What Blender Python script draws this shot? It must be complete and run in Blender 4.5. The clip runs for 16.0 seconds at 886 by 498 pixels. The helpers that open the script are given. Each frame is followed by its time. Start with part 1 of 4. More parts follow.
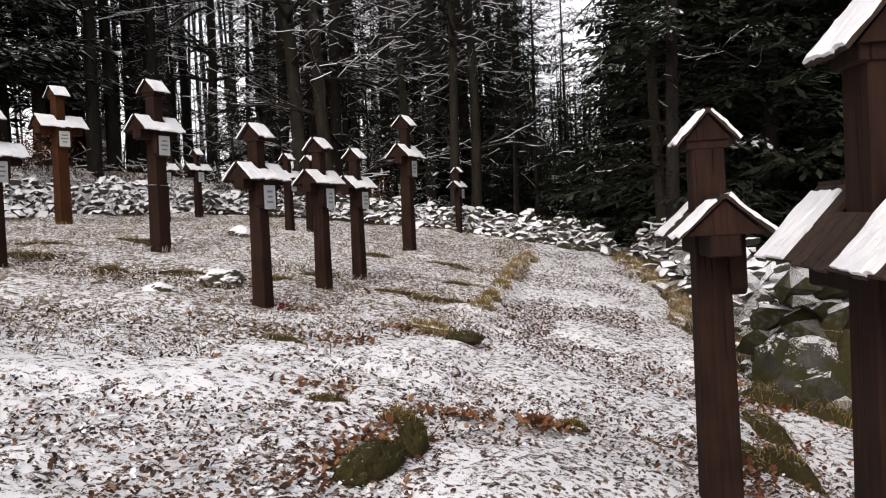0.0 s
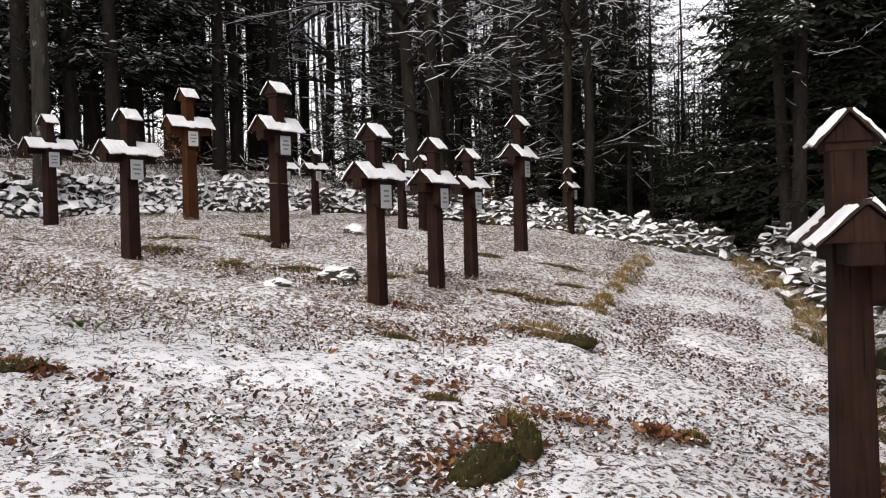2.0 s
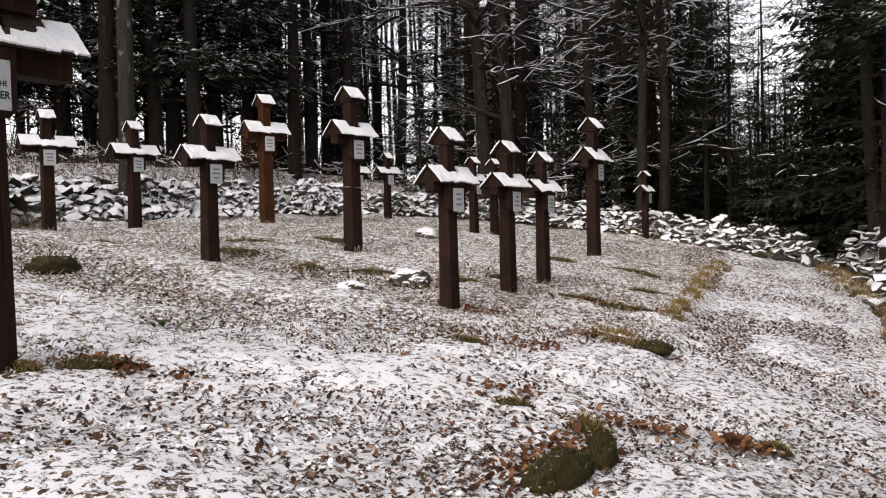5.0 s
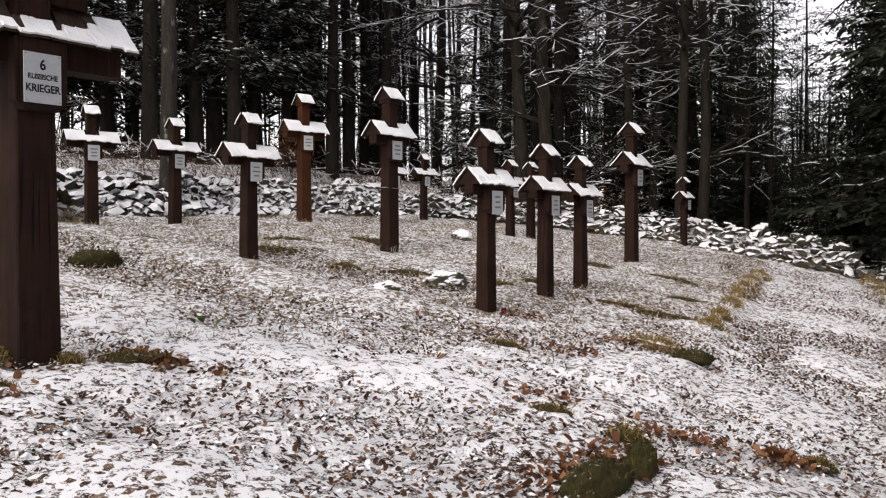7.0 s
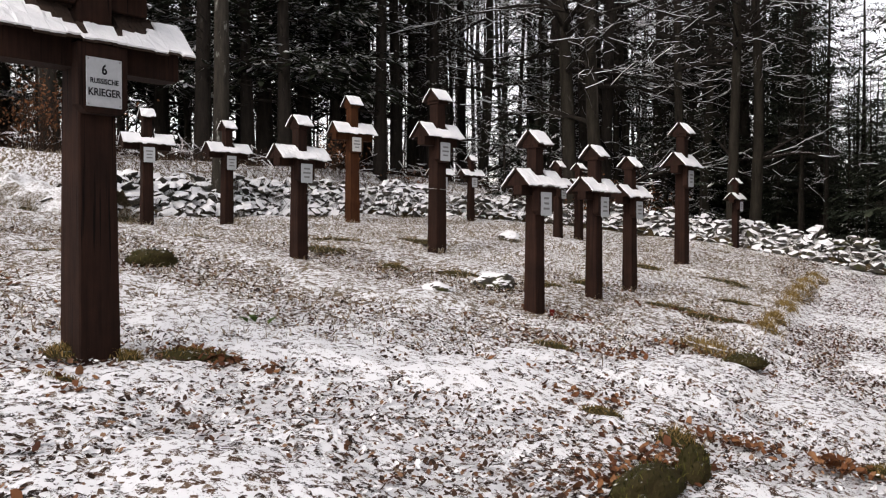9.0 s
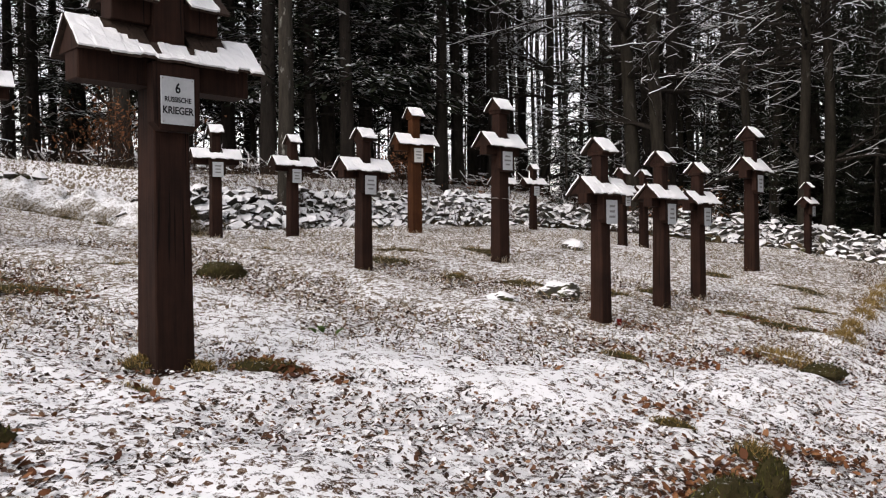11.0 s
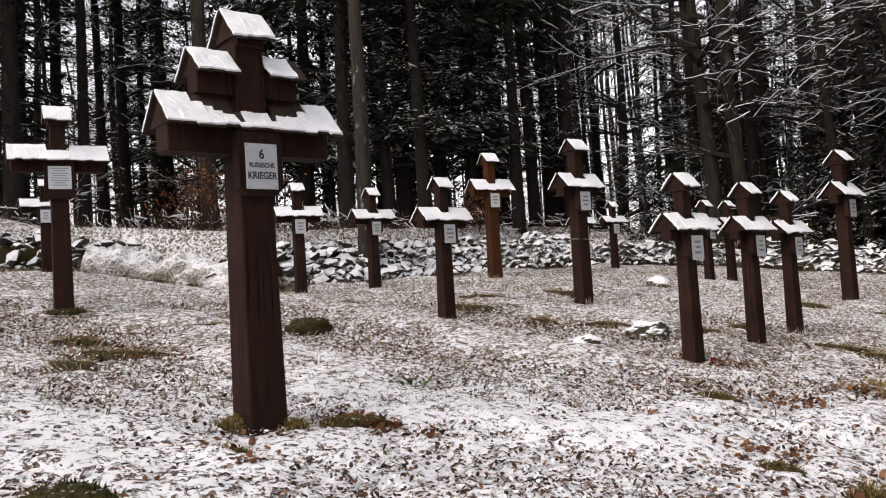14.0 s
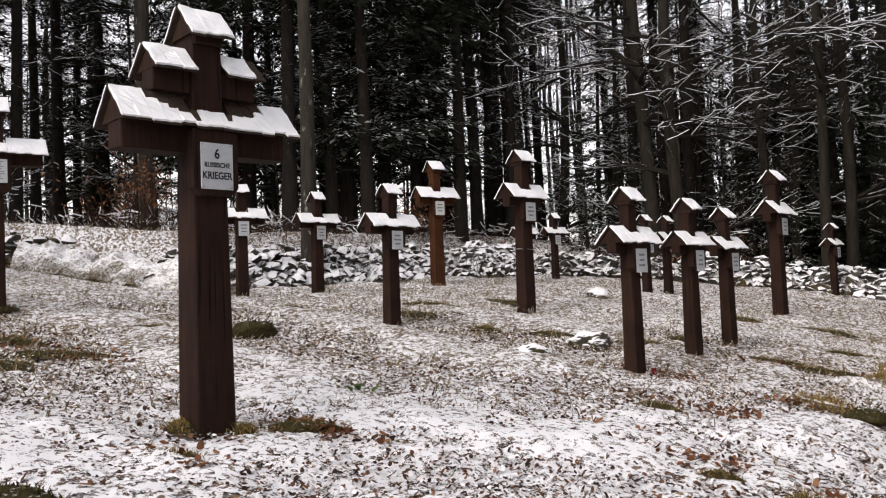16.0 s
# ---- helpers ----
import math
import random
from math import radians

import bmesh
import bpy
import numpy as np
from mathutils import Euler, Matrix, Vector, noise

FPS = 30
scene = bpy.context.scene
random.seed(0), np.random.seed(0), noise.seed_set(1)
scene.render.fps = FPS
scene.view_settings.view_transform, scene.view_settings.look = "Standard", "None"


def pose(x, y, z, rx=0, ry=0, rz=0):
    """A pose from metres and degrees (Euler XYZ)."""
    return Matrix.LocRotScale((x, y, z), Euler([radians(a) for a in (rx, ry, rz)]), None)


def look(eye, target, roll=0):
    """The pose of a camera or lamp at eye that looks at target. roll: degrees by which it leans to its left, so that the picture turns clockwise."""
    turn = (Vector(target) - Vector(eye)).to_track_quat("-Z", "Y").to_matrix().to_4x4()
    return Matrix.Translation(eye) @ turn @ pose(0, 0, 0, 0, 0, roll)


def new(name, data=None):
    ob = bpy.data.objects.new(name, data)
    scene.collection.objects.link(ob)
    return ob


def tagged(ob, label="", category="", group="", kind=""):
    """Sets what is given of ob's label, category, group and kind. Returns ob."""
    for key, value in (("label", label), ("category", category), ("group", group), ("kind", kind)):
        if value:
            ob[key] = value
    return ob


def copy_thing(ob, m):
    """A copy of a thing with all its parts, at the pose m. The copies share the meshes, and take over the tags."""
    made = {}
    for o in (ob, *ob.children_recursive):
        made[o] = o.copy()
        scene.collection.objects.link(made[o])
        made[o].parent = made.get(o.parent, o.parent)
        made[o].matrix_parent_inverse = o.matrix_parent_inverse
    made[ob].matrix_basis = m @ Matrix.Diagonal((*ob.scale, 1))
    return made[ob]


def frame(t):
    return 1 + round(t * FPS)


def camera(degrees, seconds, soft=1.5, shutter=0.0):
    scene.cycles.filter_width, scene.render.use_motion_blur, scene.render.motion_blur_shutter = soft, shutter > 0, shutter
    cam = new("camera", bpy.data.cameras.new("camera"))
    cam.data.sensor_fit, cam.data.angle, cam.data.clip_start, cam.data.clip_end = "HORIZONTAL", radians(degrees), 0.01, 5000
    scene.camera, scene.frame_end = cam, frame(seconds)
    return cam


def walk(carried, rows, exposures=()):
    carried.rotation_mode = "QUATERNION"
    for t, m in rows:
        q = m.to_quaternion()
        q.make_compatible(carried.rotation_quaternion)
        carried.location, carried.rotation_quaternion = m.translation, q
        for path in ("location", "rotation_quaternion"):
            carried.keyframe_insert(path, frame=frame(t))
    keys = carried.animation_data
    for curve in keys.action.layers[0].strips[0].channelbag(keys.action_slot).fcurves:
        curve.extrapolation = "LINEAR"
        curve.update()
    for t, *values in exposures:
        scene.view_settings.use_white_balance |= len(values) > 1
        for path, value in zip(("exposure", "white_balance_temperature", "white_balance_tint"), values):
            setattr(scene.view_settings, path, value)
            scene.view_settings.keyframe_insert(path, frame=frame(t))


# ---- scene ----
cam = camera(57.2, 16.0, soft=1.15)
# seconds, eye, yaw, pitch, roll
PATH = [
    (0, (0.004, 0.001, 1.601), 2.50, -2.07, -2.52),
    (0.5, (-0.013, 0.002, 1.605), 4.25, -2.09, -2.64),
    (1, (-0.028, 0.010, 1.606), 6.82, -1.94, -2.16),
    (1.5, (-0.035, 0.016, 1.610), 8.56, -1.85, -2.24),
    (2, (-0.049, 0.024, 1.610), 10.12, -1.80, -1.68),
    (2.5, (-0.053, 0.027, 1.614), 11.15, -1.74, -1.71),
    (3, (-0.061, 0.026, 1.615), 12.47, -1.62, -1.30),
    (3.5, (-0.059, 0.029, 1.617), 13.85, -1.51, -1.06),
    (4, (-0.057, 0.036, 1.614), 15.11, -1.46, -1.82),
    (6.5, (-0.108, 0.052, 1.596), 15.64, -1.22, -0.39),
    (7, (-0.121, 0.061, 1.607), 17.40, -1.20, -0.27),
    (7.5, (-0.130, 0.057, 1.609), 19.10, -1.08, -0.01),
    (8, (-0.131, 0.052, 1.609), 20.13, -1.07, -0.20),
    (8.5, (-0.133, 0.045, 1.608), 20.29, -1.12, -0.17),
    (11, (-0.171, 0.034, 1.615), 24.92, -0.43, -0.77),
    (11.5, (-0.177, 0.032, 1.622), 26.23, -0.09, -1.53),
    (12, (-0.189, 0.038, 1.627), 26.79, 0.14, -2.75),
    (12.5, (-0.190, 0.034, 1.634), 28.76, 0.27, -4.27),
    (13, (-0.195, 0.030, 1.637), 30.24, 0.99, -4.16),
    (13.5, (-0.188, 0.029, 1.650), 30.55, 2.57, -4.27),
    (14, (-0.191, 0.031, 1.649), 30.38, 2.87, -3.71),
    (14.5, (-0.190, 0.029, 1.655), 29.94, 3.24, -3.61),
    (15, (-0.190, 0.027, 1.650), 29.74, 3.60, -2.59),
    (15.5, (-0.225, 0.004, 1.650), 28.48, 3.49, -1.84),
    (16, (-0.272, -0.036, 1.650), 26.00, 3.15, -2.38),
]
walk(cam, [(t, pose(*eye, 90 + pitch, 0, yaw) @ pose(0, 0, 0, 0, 0, roll)) for t, eye, yaw, pitch, roll in PATH], exposures=[(0, -0.06, 6900, 16), (4, -0.05, 6900, 16), (11, -0.03, 6900, 16), (16, 0.0, 6900, 16)])

# ---- world and sun: an overcast winter day ----
world = bpy.data.worlds.new("overcast_sky")
scene.world = world
world.use_nodes = True
wn, wl = world.node_tree.nodes, world.node_tree.links
sky = wn.new("ShaderNodeTexSky")
sky.sky_type, sky.sun_disc = "NISHITA", False
sky.sun_elevation, sky.sun_rotation = radians(38), radians(200)
sky.air_density, sky.dust_density, sky.ozone_density = 1.0, 2.0, 1.0
pale = wn.new("ShaderNodeHueSaturation")
pale.inputs["Saturation"].default_value = 0.22
wl.new(sky.outputs[0], pale.inputs["Color"])
wl.new(pale.outputs[0], wn["Background"].inputs["Color"])
wn["Background"].inputs["Strength"].default_value = 0.32
sun = new("sun", bpy.data.lights.new("sun", "SUN"))
sun.data.energy, sun.data.angle, sun.data.color = 0.9, radians(40), (1.0, 0.97, 0.93)
sun.matrix_world = look((0, 0, 30), (0 + 30 * math.sin(radians(20)) * 0.8, 30 * math.cos(radians(20)) * 0.8, 0))


# ---- materials ----
def material(name, rough=0.8):
    m = bpy.data.materials.new(name)
    m.use_nodes = True
    n = m.node_tree.nodes["Principled BSDF"]
    n.inputs["Roughness"].default_value = rough
    n.inputs["Specular IOR Level"].default_value = 0.12
    return m, m.node_tree.nodes, m.node_tree.links, n


def coords(nodes, links, scale=(1, 1, 1), kind="Object"):
    tc, mp = nodes.new("ShaderNodeTexCoord"), nodes.new("ShaderNodeMapping")
    links.new(tc.outputs[kind], mp.inputs["Vector"])
    mp.inputs["Scale"].default_value = scale
    return mp.outputs[0]


def noise_tex(nodes, links, vec, scale, detail=4.0, rough=0.6):
    n = nodes.new("ShaderNodeTexNoise")
    n.inputs["Scale"].default_value, n.inputs["Detail"].default_value, n.inputs["Roughness"].default_value = scale, detail, rough
    if vec is not None:
        links.new(vec, n.inputs["Vector"])
    return n.outputs["Fac"]


def ramp(nodes, links, fac, stops):
    r = nodes.new("ShaderNodeValToRGB")
    while len(r.color_ramp.elements) < len(stops):
        r.color_ramp.elements.new(0.5)
    for e, (p, c) in zip(r.color_ramp.elements, stops):
        e.position, e.color = p, (*c, 1) if len(c) == 3 else c
    links.new(fac, r.inputs[0])
    return r.outputs[0]


def mixed(nodes, links, fac, a, b):
    m = nodes.new("ShaderNodeMix")
    m.data_type = "RGBA"
    for k, v in ((0, fac), (6, a), (7, b)):
        if isinstance(v, (tuple, float, int)):
            m.inputs[k].default_value = (*v, 1) if isinstance(v, tuple) else v
        else:
            links.new(v, m.inputs[k])
    return m.outputs[2]


def calc(nodes, links, op, a, b=0.0, c=None):
    m = nodes.new("ShaderNodeMath")
    m.operation = op
    for k, v in enumerate((a, b) if c is None else (a, b, c)):
        if isinstance(v, (int, float)):
            m.inputs[k].default_value = v
        else:
            links.new(v, m.inputs[k])
    return m.outputs[0]


def bump(nodes, links, shader, height, strength, distance):
    b = nodes.new("ShaderNodeBump")
    b.inputs["Strength"].default_value, b.inputs["Distance"].default_value = strength, distance
    links.new(height, b.inputs["Height"])
    links.new(b.outputs[0], shader.inputs["Normal"])


SNOW = (0.80, 0.81, 0.83)


def snow_by_slope(nodes, links, vec, low, high, scale=9.0, amount=0.5):
    """How much snow lies: on faces that look up, broken by noise."""
    geo, sep = nodes.new("ShaderNodeNewGeometry"), nodes.new("ShaderNodeSeparateXYZ")
    links.new(geo.outputs["True Normal"], sep.inputs[0])
    n = noise_tex(nodes, links, vec, scale, 5, 0.65)
    v = calc(nodes, links, "ADD", sep.outputs[2], calc(nodes, links, "MULTIPLY", calc(nodes, links, "SUBTRACT", n, 0.5), amount * 2))
    r = nodes.new("ShaderNodeMapRange")
    r.inputs["From Min"].default_value, r.inputs["From Max"].default_value = low, high
    links.new(v, r.inputs["Value"])
    return r.outputs[0]


def make_wood(name, dark, light, rough=0.72):
    m, n, l, s = material(name, rough)
    info = n.new("ShaderNodeObjectInfo")
    off = n.new("ShaderNodeVectorMath")
    tc = n.new("ShaderNodeTexCoord")
    l.new(tc.outputs["Object"], off.inputs[0])
    comb = n.new("ShaderNodeCombineXYZ")
    l.new(calc(n, l, "MULTIPLY", info.outputs["Random"], 37.0), comb.inputs[0])
    l.new(calc(n, l, "MULTIPLY", info.outputs["Random"], 11.0), comb.inputs[2])
    l.new(comb.outputs[0], off.inputs[1])
    mp = n.new("ShaderNodeMapping")
    l.new(off.outputs[0], mp.inputs["Vector"])
    mp.inputs["Scale"].default_value = (38, 38, 2.2)
    grain = noise_tex(n, l, mp.outputs[0], 1.0, 5, 0.65)
    blot = noise_tex(n, l, off.outputs[0], 3.5, 4, 0.6)
    mp2 = n.new("ShaderNodeMapping")
    l.new(off.outputs[0], mp2.inputs["Vector"])
    mp2.inputs["Scale"].default_value = (60, 60, 1.1)
    crack = noise_tex(n, l, mp2.outputs[0], 1.0, 2, 0.5)
    crackm = ramp(n, l, crack, [(0.30, (0, 0, 0)), (0.36, (1, 1, 1))])
    both = calc(n, l, "ADD", calc(n, l, "MULTIPLY", grain, 0.6), calc(n, l, "MULTIPLY", blot, 0.5))
    col = ramp(n, l, both, [(0.36, dark), (0.58, tuple((a + b) / 2 for a, b in zip(dark, light))), (0.75, light)])
    col = mixed(n, l, crackm, tuple(a * 0.45 for a in dark), col)
    l.new(col, s.inputs["Base Color"])
    hgt = calc(n, l, "ADD", calc(n, l, "MULTIPLY", grain, 0.6), calc(n, l, "MULTIPLY", crackm, 0.5))
    bump(n, l, s, hgt, 0.55, 0.006)
    return m


wood = make_wood("dark_stained_wood", (0.0088, 0.0043, 0.0031), (0.034, 0.0155, 0.0100), 0.85)
wood_warm = make_wood("russet_wood", (0.024, 0.0085, 0.0036), (0.085, 0.032, 0.0120), 0.85)
shingle_wood = make_wood("weathered_shingle_wood", (0.015, 0.010, 0.008), (0.060, 0.040, 0.030), 0.8)


def make_snow():
    m, n, l, s = material("snow", 0.55)
    vec = coords(n, l)
    a, b = noise_tex(n, l, vec, 60, 4, 0.7), noise_tex(n, l, vec, 4, 3)
    l.new(ramp(n, l, b, [(0.3, (0.70, 0.715, 0.74)), (0.7, (0.84, 0.845, 0.855))]), s.inputs["Base Color"])
    bump(n, l, s, a, 0.5, 0.01)
    return m


snow = make_snow()


def make_ground():
    m, n, l, s = material("leaf_litter_under_thin_snow", 0.85)
    vec = coords(n, l)
    warp = n.new("ShaderNodeVectorMath")
    wnz = n.new("ShaderNodeTexNoise")
    wnz.inputs["Scale"].default_value = 9
    l.new(vec, wnz.inputs["Vector"])
    sc = n.new("ShaderNodeVectorMath")
    sc.operation = "SCALE"
    sc.inputs["Scale"].default_value = 0.05
    l.new(wnz.outputs["Color"], sc.inputs[0])
    l.new(vec, warp.inputs[0])
    l.new(sc.outputs[0], warp.inputs[1])
    vor = n.new("ShaderNodeTexVoronoi")
    vor.inputs["Scale"].default_value = 30
    l.new(warp.outputs[0], vor.inputs["Vector"])
    sepc = n.new("ShaderNodeSeparateColor")
    l.new(vor.outputs["Color"], sepc.inputs[0])
    fine = noise_tex(n, l, vec, 66, 6, 0.8)
    mid = noise_tex(n, l, vec, 5.5, 4, 0.65)
    wide = noise_tex(n, l, vec, 0.55, 4, 0.6)
    # litter: browns cell by cell
    brown = ramp(n, l, sepc.outputs[0], [(0.0, (0.018, 0.012, 0.009)), (0.35, (0.045, 0.028, 0.019)), (0.7, (0.10, 0.058, 0.036)), (1.0, (0.20, 0.145, 0.10))])
    tan = ramp(n, l, fine, [(0.3, (0.075, 0.055, 0.036)), (0.7, (0.30, 0.24, 0.165))])
    # dry grass takes over away from the trodden path
    sx = n.new("ShaderNodeSeparateXYZ")
    l.new(vec, sx.inputs[0])
    far = n.new("ShaderNodeMapRange")
    far.inputs["From Min"].default_value, far.inputs["From Max"].default_value = 7.5, 10.5
    l.new(calc(n, l, "SUBTRACT", sx.outputs[1], calc(n, l, "MULTIPLY", sx.outputs[0], 1.1)), far.inputs["Value"])
    pth = n.new("ShaderNodeMapRange")
    pth.inputs["From Min"].default_value, pth.inputs["From Max"].default_value = 0.15, -0.25
    l.new(calc(n, l, "SUBTRACT", sx.outputs[0], calc(n, l, "MULTIPLY_ADD", sx.outputs[1], 0.125, -0.95)), pth.inputs["Value"])
    grass = calc(n, l, "MULTIPLY", calc(n, l, "MULTIPLY", far.outputs[0], pth.outputs[0]), 0.75)
    litter = mixed(n, l, grass, brown, tan)
    cover = calc(n, l, "ADD", calc(n, l, "MULTIPLY", sepc.outputs[1], 0.26), calc(n, l, "MULTIPLY", fine, 0.95))
    cover = calc(n, l, "ADD", cover, calc(n, l, "MULTIPLY", mid, 0.27))
    cover = calc(n, l, "ADD", cover, calc(n, l, "MULTIPLY", wide, 0.16))
    cover = calc(n, l, "SUBTRACT", cover, calc(n, l, "MULTIPLY", grass, 0.085))
    # a whiter drift beside the tall cross, a leafier stretch before the kerb stones
    for cx, cy, reach, gain in ((-4.0, 4.4, 3.4, 0.03), (-1.0, 4.3, 2.4, -0.02), (1.5, 4.5, 1.8, -0.01)):
        away = n.new("ShaderNodeVectorMath")
        away.operation = "DISTANCE"
        flat = n.new("ShaderNodeCombineXYZ")
        l.new(sx.outputs[0], flat.inputs[0])
        l.new(sx.outputs[1], flat.inputs[1])
        l.new(flat.outputs[0], away.inputs[0])
        away.inputs[1].default_value = (cx, cy, 0)
        fade = n.new("ShaderNodeMapRange")
        fade.interpolation_type = "SMOOTHSTEP"
        fade.inputs["From Min"].default_value, fade.inputs["From Max"].default_value = reach, 0.2
        fade.inputs["To Max"].default_value = gain
        l.new(away.outputs["Value"], fade.inputs["Value"])
        cover = calc(n, l, "ADD", cover, fade.outputs[0])
    mask = n.new("ShaderNodeMapRange")
    mask.inputs["From Min"].default_value, mask.inputs["From Max"].default_value = 0.733, 0.775
    l.new(cover, mask.inputs["Value"])
    l.new(mixed(n, l, mask.outputs[0], litter, SNOW), s.inputs["Base Color"])
    bump(n, l, s, calc(n, l, "ADD", mask.outputs[0], calc(n, l, "MULTIPLY", fine, 0.5)), 0.6, 0.012)
    return m


ground_mat = make_ground()


def make_stone(name, low, high, mossy, snow_scale=9, amount=0.45, moss_from=0.55, green=(0.060, 0.062, 0.018)):
    m, n, l, s = material(name, 0.85)
    vec = coords(n, l)
    wvec = coords(n, l)
    info = n.new("ShaderNodeObjectInfo")
    a = noise_tex(n, l, vec, 7, 5, 0.65)
    col = ramp(n, l, calc(n, l, "ADD", calc(n, l, "MULTIPLY", a, 0.7), calc(n, l, "MULTIPLY", info.outputs["Random"], 0.3)),
               [(0.3, (0.020, 0.018, 0.015)), (0.55, (0.055, 0.051, 0.044)), (0.8, (0.13, 0.12, 0.105))])
    moss = ramp(n, l, noise_tex(n, l, vec, 3.1, 4), [(moss_from, (0, 0, 0)), (moss_from + 0.11, (1, 1, 1))])
    col = mixed(n, l, calc(n, l, "MULTIPLY", moss, mossy), col, green)
    mask = snow_by_slope(n, l, wvec, low, high, snow_scale, amount)
    l.new(mixed(n, l, mask, col, SNOW), s.inputs["Base Color"])
    bump(n, l, s, noise_tex(n, l, vec, 22, 6, 0.7), 0.7, 0.02)
    return m


stone_mat = make_stone("grey_fieldstone_with_snow", -0.12, 0.02, 0.5)
stone_bare = make_stone("mossy_fieldstone_thin_snow", 0.34, 0.46, 0.9)
stone_dusted = make_stone("mossy_boulder_dusted_with_snow", 0.70, 1.05, 1.0, 55, 0.8, 0.40, (0.030, 0.027, 0.010))


def make_mossy(name, a, b, low, high):
    m, n, l, s = material(name, 0.95)
    vec = coords(n, l)
    f = noise_tex(n, l, vec, 30, 5, 0.7)
    w = noise_tex(n, l, vec, 5, 4)
    col = mixed(n, l, w, ramp(n, l, f, [(0.3, a), (0.7, b)]), (0.050, 0.034, 0.016))
    mask = snow_by_slope(n, l, vec, low, high, 32, 0.8)
    l.new(mixed(n, l, mask, col, SNOW), s.inputs["Base Color"])
    bump(n, l, s, f, 0.9, 0.02)
    return m


moss_mat = make_mossy("olive_moss", (0.006, 0.008, 0.003), (0.042, 0.046, 0.011), 1.05, 1.35)
frost_mat = make_mossy("heavily_frosted_grass", (0.07, 0.055, 0.035), (0.26, 0.21, 0.13), 0.25, 0.75)
bank_mat = make_mossy("frosted_grass_bank", (0.035, 0.027, 0.014), (0.16, 0.12, 0.06), 0.55, 0.95)


def make_island(name, stops, rough=0.85, snowy=0.0):
    m, n, l, s = material(name, rough)
    geo = n.new("ShaderNodeNewGeometry")
    col = ramp(n, l, geo.outputs["Random Per Island"], stops)
    if snowy:
        vec = coords(n, l)
        mask = ramp(n, l, noise_tex(n, l, vec, 40, 3, 0.7), [(0.5 - snowy * 0.3, (1, 1, 1)), (0.62 - snowy * 0.3, (0, 0, 0))])
        inv = calc(n, l, "SUBTRACT", 1.0, mask)
        col = mixed(n, l, inv, col, SNOW)
    l.new(col, s.inputs["Base Color"])
    return m


leaf_mat = make_island("fallen_beech_leaves", [(0.0, (0.016, 0.010, 0.007)), (0.45, (0.050, 0.027, 0.017)), (0.8, (0.125, 0.058, 0.031)), (1.0, (0.27, 0.165, 0.10))], 0.6)
rust_mat = make_island("rust_leaves", [(0.0, (0.045, 0.017, 0.009)), (0.5, (0.135, 0.052, 0.021)), (1.0, (0.23, 0.115, 0.055))], 0.6)
leafsnow_mat = make_island("snow_on_leaves", [(0.0, (0.60, 0.60, 0.61)), (0.5, (0.74, 0.745, 0.76)), (1.0, (0.82, 0.825, 0.84))], 0.7)
grass_mat = make_island("dry_grass", [(0.0, (0.07, 0.05, 0.028)), (0.5, (0.24, 0.185, 0.11)), (1.0, (0.48, 0.44, 0.38))], 0.8)
tuft_mat = make_island("moss_and_grass_blades", [(0.0, (0.040, 0.036, 0.009)), (0.4, (0.13, 0.10, 0.028)), (1.0, (0.33, 0.21, 0.085))], 0.8)
tawny_mat = make_island("tawny_grass", [(0.0, (0.085, 0.055, 0.016)), (0.5, (0.22, 0.145, 0.045)), (1.0, (0.40, 0.29, 0.13))], 0.8)
needle_mat = make_island("fir_needles", [(0.0, (0.010, 0.013, 0.009)), (0.6, (0.022, 0.028, 0.018)), (1.0, (0.045, 0.052, 0.034))], 0.85)
twig_mat = make_island("brown_twigs", [(0.0, (0.012, 0.008, 0.006)), (1.0, (0.060, 0.034, 0.022))], 0.9)
sprout_mat = make_island("green_leaves", [(0.0, (0.03, 0.06, 0.012)), (1.0, (0.07, 0.11, 0.025))], 0.5)


def make_bark(name, dark, light, patch):
    m, n, l, s = material(name, 0.9)
    v1 = coords(n, l, (14, 14, 2.6))
    v2 = coords(n, l, (1, 1, 0.5))
    a = noise_tex(n, l, v1, 1.0, 6, 0.7)
    lich = ramp(n, l, noise_tex(n, l, v2, 4.0, 6, 0.72), [(0.60, (0, 0, 0)), (0.68, (1, 1, 1))])
    col = ramp(n, l, a, [(0.3, dark), (0.7, light)])
    col = mixed(n, l, calc(n, l, "MULTIPLY", lich, patch), col, (0.27, 0.275, 0.25))
    l.new(col, s.inputs["Base Color"])
    bump(n, l, s, a, 0.8, 0.03)
    return m


bark_dark = make_bark("dark_fir_bark", (0.008, 0.0068, 0.0056), (0.026, 0.021, 0.017), 0.10)
bark_grey = make_bark("brown_beech_bark", (0.009, 0.0078, 0.006), (0.032, 0.027, 0.020), 0.22)
bark_pale = make_bark("lichen_spotted_bark", (0.014, 0.012, 0.010), (0.044, 0.038, 0.030), 0.7)


def plain(name, color, rough, metal=0.0):
    m, n, l, s = material(name, rough)
    vec = coords(n, l)
    f = noise_tex(n, l, vec, 45, 4)
    l.new(mixed(n, l, f, tuple(c * 0.8 for c in color), tuple(min(1, c * 1.15) for c in color)), s.inputs["Base Color"])
    s.inputs["Metallic"].default_value = metal
    return m


